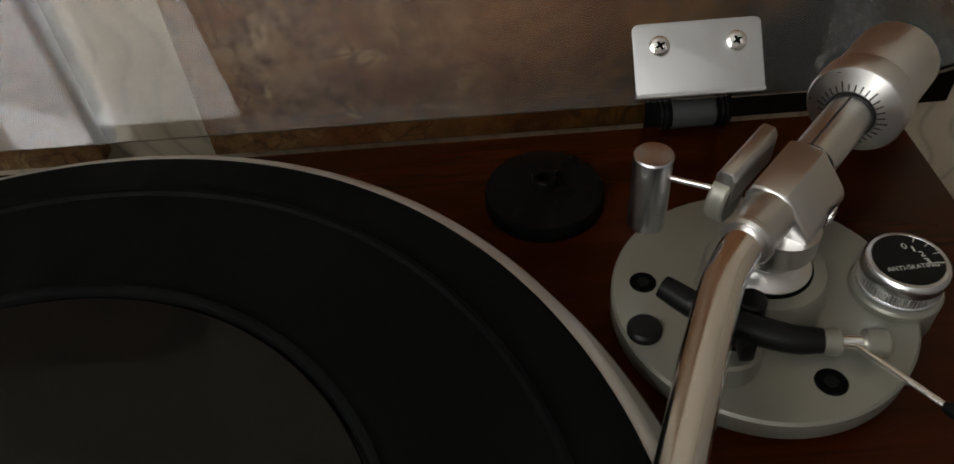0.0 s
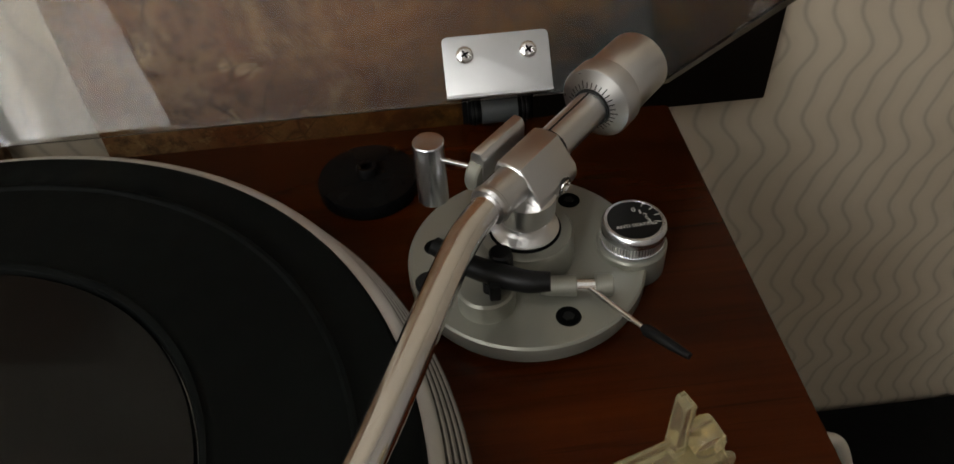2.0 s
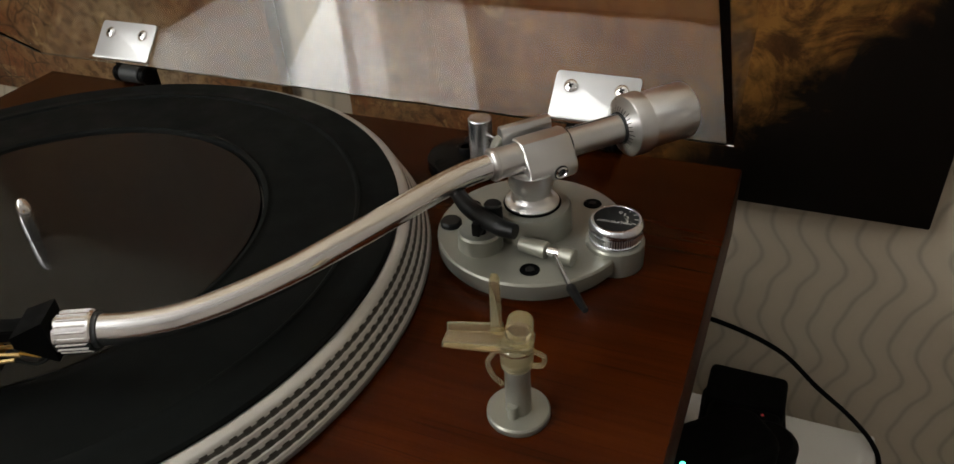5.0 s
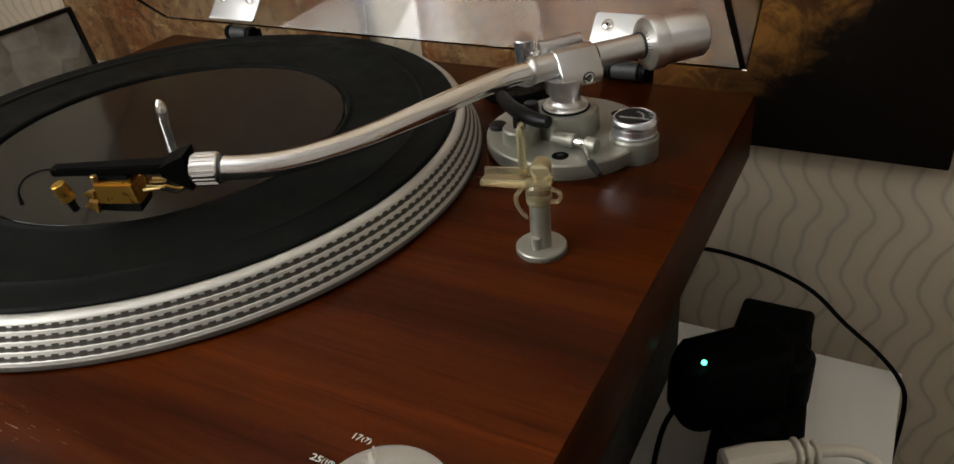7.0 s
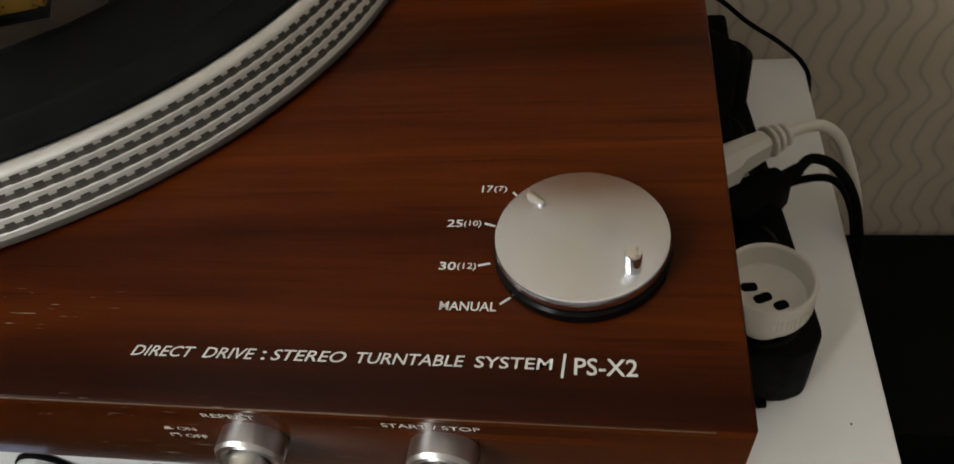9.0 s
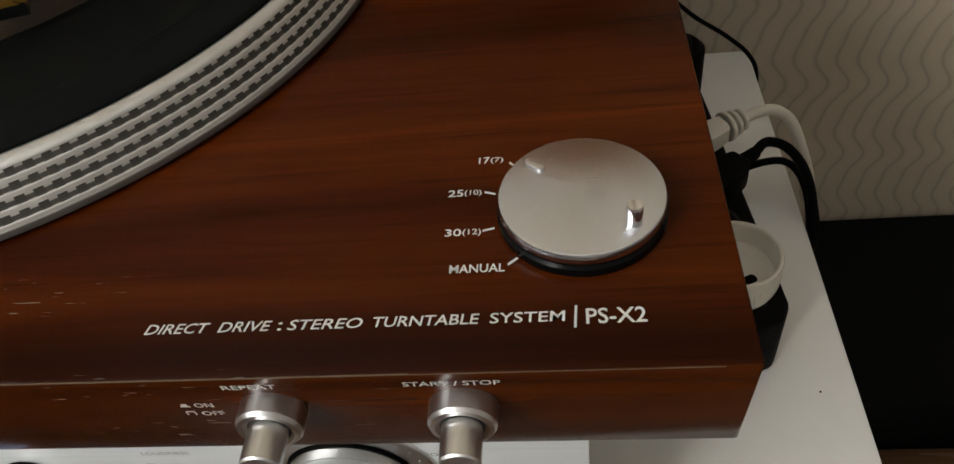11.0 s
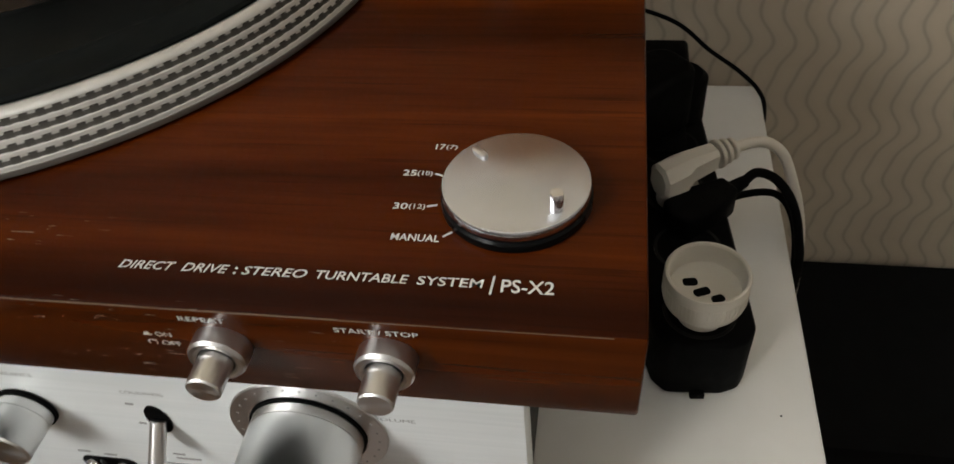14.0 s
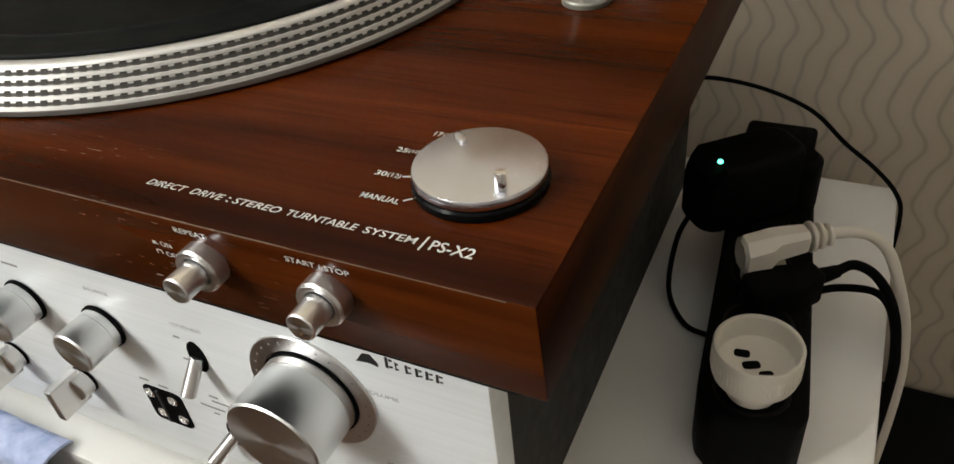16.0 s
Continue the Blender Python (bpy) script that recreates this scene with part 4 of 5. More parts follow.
# bearing housing: a block with a flat top, a broad slanted face and a rounded flank, then a side block and the yoke bar
hm = Matrix.Translation(al(0.0120)) @ Matrix((-side, side.cross(ad), ad)).transposed().to_4x4()
flank = [(0.0062 + 0.0044 * math.cos(radians(a)), -0.0050 + 0.0054 * math.sin(radians(a))) for a in range(30, -91, -15)]
outline = [(-0.0056, 0.0058), (-0.0026, 0.0068), (0.0030, 0.0066)] + flank + [(0.0, -0.0104), (-0.0052, -0.0092), (-0.0068, -0.0030), (-0.0068, 0.0025)]
own = bmesh.new()
rings = []
for z, inset in ((0, 0.0008), (0.0003, 0.0003), (0.0009, 0), (0.0204, 0), (0.0210, 0.0003), (0.0213, 0.0008)):
    shrink = 1 - inset / 0.0090
    rings.append([own.verts.new(hm @ Vector((-o * shrink, h * shrink, z))) for o, h in outline])
for low, high in zip(rings, rings[1:]):
    for i in range(len(outline)):
        k = (i + 1) % len(outline)
        own.faces.new((low[i], low[k], high[k], high[i]))
own.faces.new(rings[0][::-1])
own.faces.new(rings[-1])
bmesh.ops.recalc_face_normals(own, faces=own.faces[:])
part("bearing_housing", own, ALU, arm, "rounded aluminium bearing housing with a flat top")
part("bearing_screw", lathe([(0, 0), (0.0027, 0), (0.0027, 0.0006), (0.0020, 0.0008), (0.0018, 0.0004), (0, 0.0004)], 28, axis_frame(al(0.0255, 0.0104, -0.0056), al(0.0255, 0.02, -0.0066))), CHROME, arm)
part("screw_shadow_ring", lathe([(0.0027, 0), (0.0031, 0), (0.0031, 0.0003), (0.0027, 0.0003)], 28, axis_frame(al(0.0255, 0.0103, -0.0056), al(0.0255, 0.02, -0.0066))), INK, arm)
part("yoke", lathe([(0, -0.0024), (0.0078, -0.0024), (0.0086, -0.0018), (0.0090, -0.0004), (0.0090, 0.0056), (0, 0.0056)], 48, Matrix.Translation((TX, 0.2680, 1.0310))), ALU, arm, "polished bowl under the bearing")
part("yoke_bar", prism([(-0.0022, -0.0055), (0.0022, -0.0055), (0.0026, 0.0030), (0.0016, 0.0052), (-0.0016, 0.0052), (-0.0026, 0.0030)], 0.0225, axis_frame(al(0.0095, -0.0112, 0.0035), al(0.035, -0.0112, 0.0035)), 0.0006, 2), ALU, arm)
part("yoke_end", lathe([(0, 0), (0.0062, 0), (0.0066, 0.0006), (0.0066, 0.0040), (0.0060, 0.0046), (0, 0.0046)], 40, axis_frame(al(0.0125, -0.0138, -0.001), al(0.0125, 0.0, -0.001))), BASEGREY, arm)
# side weight on its thin rod
part("weight_rod", rod((0.1215, 0.2845, 1.0405), tuple(al(0.0125, -0.0130, 0.0)), 0.0008, None, 12), CHROME, arm)
part("side_weight", lathe([(0, 1.0225), (0.0047, 1.0225), (0.0051, 1.0229), (0.0051, 1.0462), (0.0048, 1.0466), (0, 1.0466)], 48, Matrix.Translation((0.1192, 0.2862, 0))), TURNED, arm, "small spun aluminium cylinder weight")
# counterweight with its tracking force ring
cm = axis_frame(al(0.0590), al(0.08))
part("counterweight", lathe([(0, 0.0100), (0.0116, 0.0100), (0.0119, 0.0105), (0.0119, 0.0310), (0.0112, 0.0318), (0, 0.0318)], 72, cm), ALU, arm, "round aluminium counterweight")
ringm = part("force_ring", lathe([(0.0050, 0.0008), (0.0070, -0.0002), (0.0126, 0.0022), (0.0131, 0.0030), (0.0131, 0.0096), (0.0124, 0.0100), (0.0050, 0.0100)], 72, cm), ALU, arm, "graduated tracking force ring")
for k in range(30):
    a = 2 * math.pi * k / 30
    long = 0.0112 if k % 5 == 0 else 0.0088
    q = [cm @ Vector((r * math.cos(a + s * 0.00021 / r), r * math.sin(a + s * 0.00021 / r), -0.0002 + (r - 0.0070) * 0.4615 - 0.00008)) for r, s in ((0.0070, -1), (long, -1), (long, 1), (0.0070, 1))]
    own = bmesh.new()
    own.faces.new([own.verts.new(p) for p in q])
    part("mark_line", own, INK, ringm)
for a0 in (60, 0):
    fm = cm @ pose(0.0119 * math.cos(radians(a0)), 0.0119 * math.sin(radians(a0)), 0.0017, 0, 0, a0 - 90) @ pose(0, 0, 0, -205, 0, 0)
    part("lettering", letters("2", 0.0011, 0.0017, fm, 0.0, 0.01), INK, ringm)
part("tube_gap", lathe([(0.0059, -0.0012), (0.0066, -0.0012), (0.0066, 0.0008), (0.0059, 0.0008)], 40, cm), INK, arm)

# headshell
C0, C1 = Vector((0.0585, 0.1322, AZ - 0.0002)), Vector((0.0455, 0.1255, AZ + 0.0003))
hd = (C1 - C0).normalized()
hs = Vector((hd.y, -hd.x, 0))
collar = part("locking_collar", lathe([(0, 0), (0.0059, 0), (0.0063, 0.0005), (0.0063, 0.0108), (0.0058, 0.0114), (0, 0.0114)], 48, axis_frame(C0 + hd * 0.0010, C1 + hd)), CHROME, arm, "ribbed chrome locking collar")
bm = bmesh.new()
cf = axis_frame(C0 + hd * 0.0010, C1 + hd)
for k in range(20):
    join(bm, rod(tuple(cf @ Vector((0.0063 * math.cos(2 * math.pi * k / 20), 0.0063 * math.sin(2 * math.pi * k / 20), 0.0012))), tuple(cf @ Vector((0.0063 * math.cos(2 * math.pi * k / 20), 0.0063 * math.sin(2 * math.pi * k / 20), 0.0100))), 0.0004, None, 8))
tagged(part("collar_ribbing", bm, CHROME, collar), kind="stuff")
part("collar_gasket", rod(C0 - hd * 0.0002, C0 + hd * 0.0011, 0.0055, None, 32), GREYPLASTIC, arm)
HS = C0 + hd * 0.0126
hl = lambda s, o=0.0, z=0.0: HS + hd * s + hs * o + Vector((0, 0, z))


def hexa(corners):
    bm = bmesh.new()
    v = [bm.verts.new(c) for c in corners]
    for f in ((0, 1, 2, 3), (7, 6, 5, 4), (0, 4, 5, 1), (1, 5, 6, 2), (2, 6, 7, 3), (3, 7, 4, 0)):
        bm.faces.new([v[i] for i in f])
    return bm


shell = part("headshell", hexa([hl(0.0, -0.0055, -0.0070), hl(0.0100, -0.0068, 0.0005), hl(0.0100, 0.0068, 0.0005), hl(0.0, 0.0055, -0.0070), hl(0.0, -0.0058, 0.0085), hl(0.0100, -0.0070, 0.0045), hl(0.0100, 0.0070, 0.0045), hl(0.0, 0.0058, 0.0085)]), MATTBLACK, arm, "black headshell")
bm = hexa([hl(0.006, -0.0036, 0.0000), hl(0.0560, -0.0030, 0.0006), hl(0.0560, 0.0030, 0.0006), hl(0.006, 0.0036, 0.0000), hl(0.006, -0.0036, 0.0042), hl(0.0560, -0.0030, 0.0040), hl(0.0560, 0.0030, 0.0040), hl(0.006, 0.0036, 0.0042)])
bmesh.ops.bevel(bm, geom=bm.edges[:], offset=0.0005, segments=2, affect="EDGES")
part("headshell_plate", bm, MATTBLACK, shell)
lift = smooth_line([hl(0.0530, -0.0030, 0.0040), hl(0.0580, -0.0045, 0.0046), hl(0.0635, -0.0080, 0.0032), hl(0.0660, -0.0110, -0.0005), hl(0.0662, -0.0125, -0.0060)], 6)
part("finger_lift", tube(lift, lambda t: 0.0005 + 0.0009 * t ** 6, 10), BLACK, shell)
bm = hexa([hl(0.0215, -0.0070, -0.0115), hl(0.0395, -0.0070, -0.0105), hl(0.0395, 0.0070, -0.0105), hl(0.0215, 0.0070, -0.0115), hl(0.0225, -0.0076, -0.0014), hl(0.0385, -0.0076, -0.0008), hl(0.0385, 0.0076, -0.0008), hl(0.0225, 0.0076, -0.0014)])
bmesh.ops.bevel(bm, geom=bm.edges[:], offset=0.0009, segments=2, affect="EDGES")
part("cartridge", bm, GOLD, shell, "gold coloured cartridge body")
bm = hexa([hl(0.0245, -0.0050, -0.0006), hl(0.0370, -0.0050, -0.0004), hl(0.0370, 0.0050, -0.0004), hl(0.0245, 0.0050, -0.0006), hl(0.0250, -0.0046, 0.0006), hl(0.0365, -0.0046, 0.0006), hl(0.0365, 0.0046, 0.0006), hl(0.0250, 0.0046, 0.0006)])
part("mounting_pad", bm, MATTBLACK, shell)
part("stylus_holder", hexa([hl(0.0230, -0.0062, -0.0150), hl(0.0440, -0.0030, -0.0150), hl(0.0440, 0.0030, -0.0150), hl(0.0230, 0.0062, -0.0150), hl(0.0230, -0.0062, -0.0112), hl(0.0420, -0.0045, -0.0104), hl(0.0420, 0.0045, -0.0104), hl(0.0230, 0.0062, -0.0112)]), BLACK, shell)
part("stylus_guard", hexa([hl(0.0395, -0.0080, -0.0140), hl(0.0470, -0.0035, -0.0130), hl(0.0470, 0.0035, -0.0130), hl(0.0395, 0.0080, -0.0140), hl(0.0388, -0.0080, -0.0095), hl(0.0440, -0.0050, -0.0100), hl(0.0440, 0.0050, -0.0100), hl(0.0388, 0.0080, -0.0095)]), GOLD, shell, "folded gold stylus guard")
part("guard_wing", hexa([hl(0.0392, -0.0078, -0.0080), hl(0.0455, -0.0050, -0.0070), hl(0.0452, -0.0030, -0.0070), hl(0.0392, -0.0050, -0.0080), hl(0.0390, -0.0078, -0.0045), hl(0.0425, -0.0060, -0.0052), hl(0.0425, -0.0040, -0.0052), hl(0.0390, -0.0050, -0.0045)]), GOLD, shell)
part("mounting_screw", rod(hl(0.0490, -0.0085, -0.0068), hl(0.0505, -0.0095, 0.0010), 0.0029, None, 20, 0.0003), GOLD, shell, "gold knurled screw head")
part("screw_post", rod(hl(0.0482, -0.0080, -0.0118), hl(0.0490, -0.0085, -0.0069), 0.0017, None, 16), BLACK, shell)
part("mounting_screw", rod(hl(0.0372, -0.0062, -0.0010), hl(0.0372, -0.0062, 0.0022), 0.0014, None, 16, 0.0003), BRASS, shell, "pale brass screw head")
part("stylus_shank", rod(hl(0.0440, 0, -0.0172), hl(0.0440, 0, -0.0148), 0.0004, 0.0008, 10), STEEL, shell)
for k, o in enumerate((-0.0048, -0.0016, 0.0016, 0.0048)):
    part("terminal_pin", rod(hl(0.0128, o, -0.0055 - 0.001 * (k % 2)), hl(0.0200, o, -0.0060), 0.0007, None, 10), BRASS, shell)
    w = smooth_line([hl(0.0005, o * 0.8, -0.0035), hl(0.0060, o * 1.1, -0.0072), hl(0.0128, o, -0.0057)], 5)
    part("lead_wire", tube(w, 0.0005, 8), (RUBBER, GOLD, BLACK, STEEL)[k], shell)

# ---- dust cover, hinged open ----
TH = radians(44)
HY, HZ = 0.3500, 1.0150
LID = Matrix.Translation((0, HY, HZ)) @ Matrix.Rotation(-(TH), 4, "X")


def lid_box():
    """Five acrylic walls, open below, drawn closed with the hinge edge along x at y = z = 0."""
    w, d, h, t = 0.2175, 0.338, 0.060, 0.003
    bm = bmesh.new()
    O = [bm.verts.new(c) for c in ((-w, -d, 0), (w, -d, 0), (w, 0, 0), (-w, 0, 0), (-w, -d, h), (w, -d, h), (w, 0, h), (-w, 0, h))]
    i = w - t
    I = [bm.verts.new(c) for c in ((-i, -d + t, 0), (i, -d + t, 0), (i, -t, 0), (-i, -t, 0), (-i, -d + t, h - t), (i, -d + t, h - t), (i, -t, h - t), (-i, -t, h - t))]
    for f in ((4, 5, 6, 7), (0, 1, 5, 4), (1, 2, 6, 5), (2, 3, 7, 6), (3, 0, 4, 7)):
        bm.faces.new([O[k] for k in f])
        bm.faces.new([I[k] for k in reversed(f)])
    for k in range(4):
        j = (k + 1) % 4
        bm.faces.new((O[j], O[k], I[k], I[j]))
    return bm


bm = lid_box()
bm.transform(LID)
cover = part("dust_cover", bm, ACRYLIC, tt, "clear acrylic dust cover standing open")
cover.visible_shadow = False

for x in (0.2160, -0.2160):
    bm = box(x - 0.0016, x + 0.0016, -0.3370, -0.0032, -0.0004, 0.0006)
    bm.transform(LID)
    part("cover_edge", bm, SMOOTHBLACK, cover, "dark cut edge of the acrylic")


def hinge(x):
    """A folded steel plate with two cross-head screws on the cover, and its dark spring barrel on the plinth."""
    m = LID @ pose(x, -0.0036, 0.0135, 90, 0, 0)
    pl = part("hinge_plate", prism(round_rect(0.0427, 0.0245, 0.0022, 4), 0.0012, m, 0.0003, 2), STEEL, cover, "satin steel hinge plate with two screws")
    part("plate_lip", prism(round_rect(0.0427, 0.0012, 0.0004, 2), 0.0030, m @ pose(0, -0.0117, -0.0010)), STEEL, cover)
    for dx in (-0.0127, 0.0127):
        sm = m @ pose(dx, 0.0045, 0.0012)
        bmh = lathe([(0, 0), (0.0036, 0), (0.0034, 0.0008), (0.0024, 0.0015), (0, 0.0017)], 28, sm)
        part("cross_head_screw", bmh, CHROME, cover)
        bmc = prism([(-0.0016, -0.0004), (0.0016, -0.0004), (0.0016, 0.0004), (-0.0016, 0.0004)], 0.0002, sm @ pose(0, 0, 0.0016, 0, 0, 30))
        prism([(-0.0004, -0.0016), (0.0004, -0.0016), (0.0004, 0.0016), (-0.0004, 0.0016)], 0.0002, sm @ pose(0, 0, 0.00162, 0, 0, 30), bm=bmc)
        part("screw_cross", bmc, MATTBLACK, cover)
    h = part("hinge_barrel", rod((x - 0.0130, 0.3545, 1.0070), (x + 0.0130, 0.3545, 1.0070), 0.0050, None, 28, 0.0006), MATTBLACK, tt, "dark spring hinge barrel")
    part("barrel_sleeve", rod((x - 0.0075, 0.3543, 1.0071), (x + 0.0075, 0.3543, 1.0071), 0.0053, None, 28, 0.0003), GREYPLASTIC, h)
    for dx in (-0.0112, -0.0096, 0.0096, 0.0112):
        part("hinge_washer", rod((x + dx - 0.0004, 0.3545, 1.0070), (x + dx + 0.0004, 0.3545, 1.0070), 0.0056, None, 24), BLACK, h)
    part("hinge_bracket", box(x - 0.0150, x + 0.0150, 0.3574, 0.3600, 0.975, 1.0100, 0.0005), MATTBLACK, h)


hinge(0.1497)
hinge(-0.1471)

# ---- arm clip on its post ----
clip = thing("arm_clip_post", "silver post with yellowed clear plastic arm clip, on the plinth", "arm rest", (0.1748, 0.1780, 1.0))
cp = Matrix.Translation((0.1748, 0.1780, 0))
part("foot_disc", lathe([(0, 1.0001), (0.0100, 1.0001), (0.0103, 1.0006), (0.0103, 1.0024), (0.0098, 1.0030), (0.0046, 1.0031), (0, 1.0031)], 56, cp), BASEGREY, clip)
part("post", lathe([(0, 1.0030), (0.0042, 1.0030), (0.0040, 1.0240), (0.0036, 1.0246), (0, 1.0246)], 40, cp), BASEGREY, clip)
part("set_screw", lathe([(0, 1.0030), (0.0018, 1.0030), (0.0018, 1.0082), (0, 1.0086)], 20, Matrix.Translation((0.1745, 0.1738, 0))), BASEGREY, clip)
bm = lathe([(0, 1.0225), (0.0050, 1.0225), (0.0052, 1.0232), (0.0052, 1.0300), (0.0046, 1.0308), (0, 1.0308)], 28, cp)
ca = Matrix.Translation((0.1748, 0.1780, 0)) @ Matrix.Rotation(radians(14), 4, "Z")
prism([(0.0055, -0.0040), (0.0055, 0.0040), (-0.0050, 0.0040), (-0.0215, 0.0030), (-0.0225, -0.0030), (-0.0050, -0.0040)], 0.0026, ca @ pose(0, 0, 1.0300), 0.0005, 2, bm=bm)
prism([(-0.0215, 0.0030), (-0.0040, 0.0040), (-0.0040, 0.0030), (-0.0215, 0.0020)], 0.0040, ca @ pose(0, 0, 1.0318), 0.0004, 1, bm=bm)
lathe([(0, -0.0033), (0.0040, -0.0033), (0.0042, -0.0028), (0.0042, 0.0028), (0.0040, 0.0033), (0, 0.0033)], 28, ca @ pose(0.0010, 0.0012, 1.0362, 90, 0, 0), bm=bm)
prism([(-0.0018, 0), (0.0018, 0), (0.0015, 0.0195), (0.0006, 0.0210), (-0.0010, 0.0210), (-0.0016, 0.0195)], 0.0042, ca @ pose(-0.0062, 0.0040, 1.0335, 90, 0, 6), 0.0004, 2, bm=bm)
part("arm_clip", bm, AMBER, clip, "yellowed clear plastic clip")
loop = smooth_line([ca @ Vector(p) for p in ((-0.0060, -0.0030, 1.0300), (-0.0085, -0.0035, 1.0255), (-0.0068, -0.0040, 1.0205), (-0.0040, -0.0040, 1.0172))], 6)
bm = tube(loop, 0.0008, 10)
tube(smooth_line([ca @ Vector(p) for p in ((0.0052, -0.0010, 1.0290), (0.0085, -0.0015, 1.0275), (0.0080, -0.0020, 1.0245), (0.0046, -0.0020, 1.0240))], 6), 0.0008, 10, bm=bm)
part("clip_spring", bm, AMBER, clip)

# ---- single adapter lying on the plinth ----
ap = Matrix.Translation((0.0950, 0.3215, 0))
ad45 = thing("single_adapter", "round black plastic adapter for small records, on the plinth", "adapter", (0.0950, 0.3215, 1.0))
part("body", lathe([(0, 1.0001), (0.0185, 1.0001), (0.0192, 1.0008), (0.0192, 1.0050), (0.0186, 1.0062), (0.0120, 1.0072), (0.0055, 1.0078), (0, 1.0078)], 64, ap), GLOSSBLACK, ad45)
part("centre_boss", lathe([(0.0022, 1.0076), (0.0042, 1.0076), (0.0040, 1.0104), (0.0036, 1.0110), (0.0022, 1.0108)], 32, ap), GLOSSBLACK, ad45)

# ---- power strip and what is plugged into it ----
strip = thing("power_strip", "black power strip lying along the cabinet top", "power strip", (0.2665, 0.27, 0.7611))
outline = [(0.2490, 0.1450), (0.2790, 0.1440), (0.2890, 0.1475), (0.2945, 0.1570), (0.2945, 0.1780), (0.2920, 0.4050), (0.2870, 0.4120), (0.2430, 0.4120), (0.2400, 0.4060), (0.2395, 0.1660), (0.2420, 0.1530)]
ST = Matrix.Translation((0.2665, 0.155, 0)) @ Matrix.Rotation(radians(5.2), 4, "Z") @ Matrix.Translation((-0.2665, -0.155, 0))
part("body", prism(outline, 0.0450, ST @ pose(0, 0, 0.7612), 0.0030, 3), MATTBLACK, strip)
bm = box(0.2620, 0.2700, 0.1405, 0.1447, 0.7625, 0.7660, 0.0008)
bm.transform(ST)
part("end_tab", bm, MATTBLACK, strip)
for y in (0.168, 0.214, 0.260, 0.306, 0.352):
    part("socket_ring", lathe([(0.0175, 0.8055), (0.0195, 0.8055), (0.0195, 0.8069), (0.0175, 0.8069)], 36, ST @ Matrix.Translation((0.2663, y, 0))), BLACK, strip)

adapter = thing("travel_adapter", "white round plug adapter with open cup, in the power strip", "plug adapter", (0.2651, 0.1650, 0.8060))
am = Matrix.Translation((0.2651, 0.1650, 0.0070))
cup = part("cup", lathe([(0, 0.7999), (0.0118, 0.7999), (0.0125, 0.8006), (0.0130, 0.8055), (0.0172, 0.8105), (0.0203, 0.8140), (0.0213, 0.8170), (0.0216, 0.8330), (0.0211, 0.8340), (0.0199, 0.8340), (0.0192, 0.8330), (0.0190, 0.8230), (0.0182, 0.8216), (0, 0.8212)], 72, am), WHITEPLASTIC, adapter, "white plastic cup with ribbed rim")
bm = bmesh.new()
for k in range(60):
    a = 2 * math.pi * k / 60
    own = bmesh.new()
    bmesh.ops.create_cube(own, size=1.0, matrix=am @ pose(0.0215 * math.cos(a), 0.0215 * math.sin(a), 0.8235, 0, 0, math.degrees(a)) @ Matrix.Diagonal((0.0006, 0.0009, 0.0080, 1)))
    join(bm, own)
tagged(part("ribs", bm, WHITEPLASTIC, cup), kind="stuff")
for dx, dy, w, h, a in ((-0.0074, 0.0036, 0.0078, 0.0052, 8), (-0.0018, -0.0027, 0.0088, 0.0050, 24), (0.0060, -0.0068, 0.0070, 0.0050, 24)):
    part("contact_slot", prism(round_rect(w, h, 0.0019, 4), 0.0003, am @ pose(dx, dy, 0.8213, 0, 0, a)), MATTBLACK, cup)

plug = thing("mains_plug", "white angled mains plug with white cable, in the power strip", "plug", (0.26, 0.262, 0.795))
pm = Matrix.Translation((0.2530, 0.2530, 0.8150)) @ Matrix.Rotation(radians(31), 4, "Z")
part("plug_foot", rod((0.2560, 0.2560, 0.7998), (0.2560, 0.2560, 0.8165), 0.0125, None, 32), WHITEPLASTIC, plug)
bm = bmesh.new()
rings = []
for x, w, z0, z1, c in ((-0.0118, 0.0078, 0.0030, 0.0200, 0.0045), (-0.0100, 0.0100, 0.0006, 0.0228, 0.0062), (0.0035, 0.0100, 0.0006, 0.0250, 0.0058), (0.0080, 0.0080, 0.0060, 0.0254, 0.0040), (0.0250, 0.0066, 0.0095, 0.0248, 0.0028), (0.0262, 0.0055, 0.0105, 0.0238, 0.0022)):
    sec = [(w, z0 + c), (w, z1 - c), (w - c, z1), (c - w, z1), (-w, z1 - c), (-w, z0 + c), (c - w, z0), (w - c, z0)]
    rings.append([bm.verts.new(pm @ Vector((x, q, z))) for q, z in sec])
for p, q in zip(rings, rings[1:]):
    for k in range(8):
        bm.faces.new((p[k], p[(k + 1) % 8], q[(k + 1) % 8], q[k]))
bm.faces.new(rings[0])
bm.faces.new(rings[-1])
part("plug_body", bm, WHITEPLASTIC, plug)
bm = bmesh.new()
for k in range(3):
    rod(pm @ Vector((0.0275 + 0.0052 * k, 0.0003, 0.0175)), pm @ Vector((0.0300 + 0.0052 * k, 0.0003, 0.0175)), 0.0092 - 0.0012 * k, None, 24, 0.0006, bm=bm)
rod(pm @ Vector((0.0250, 0.0003, 0.0175)), pm @ Vector((0.0430, 0.0003, 0.0175)), 0.0046, 0.0032, 20, bm=bm)
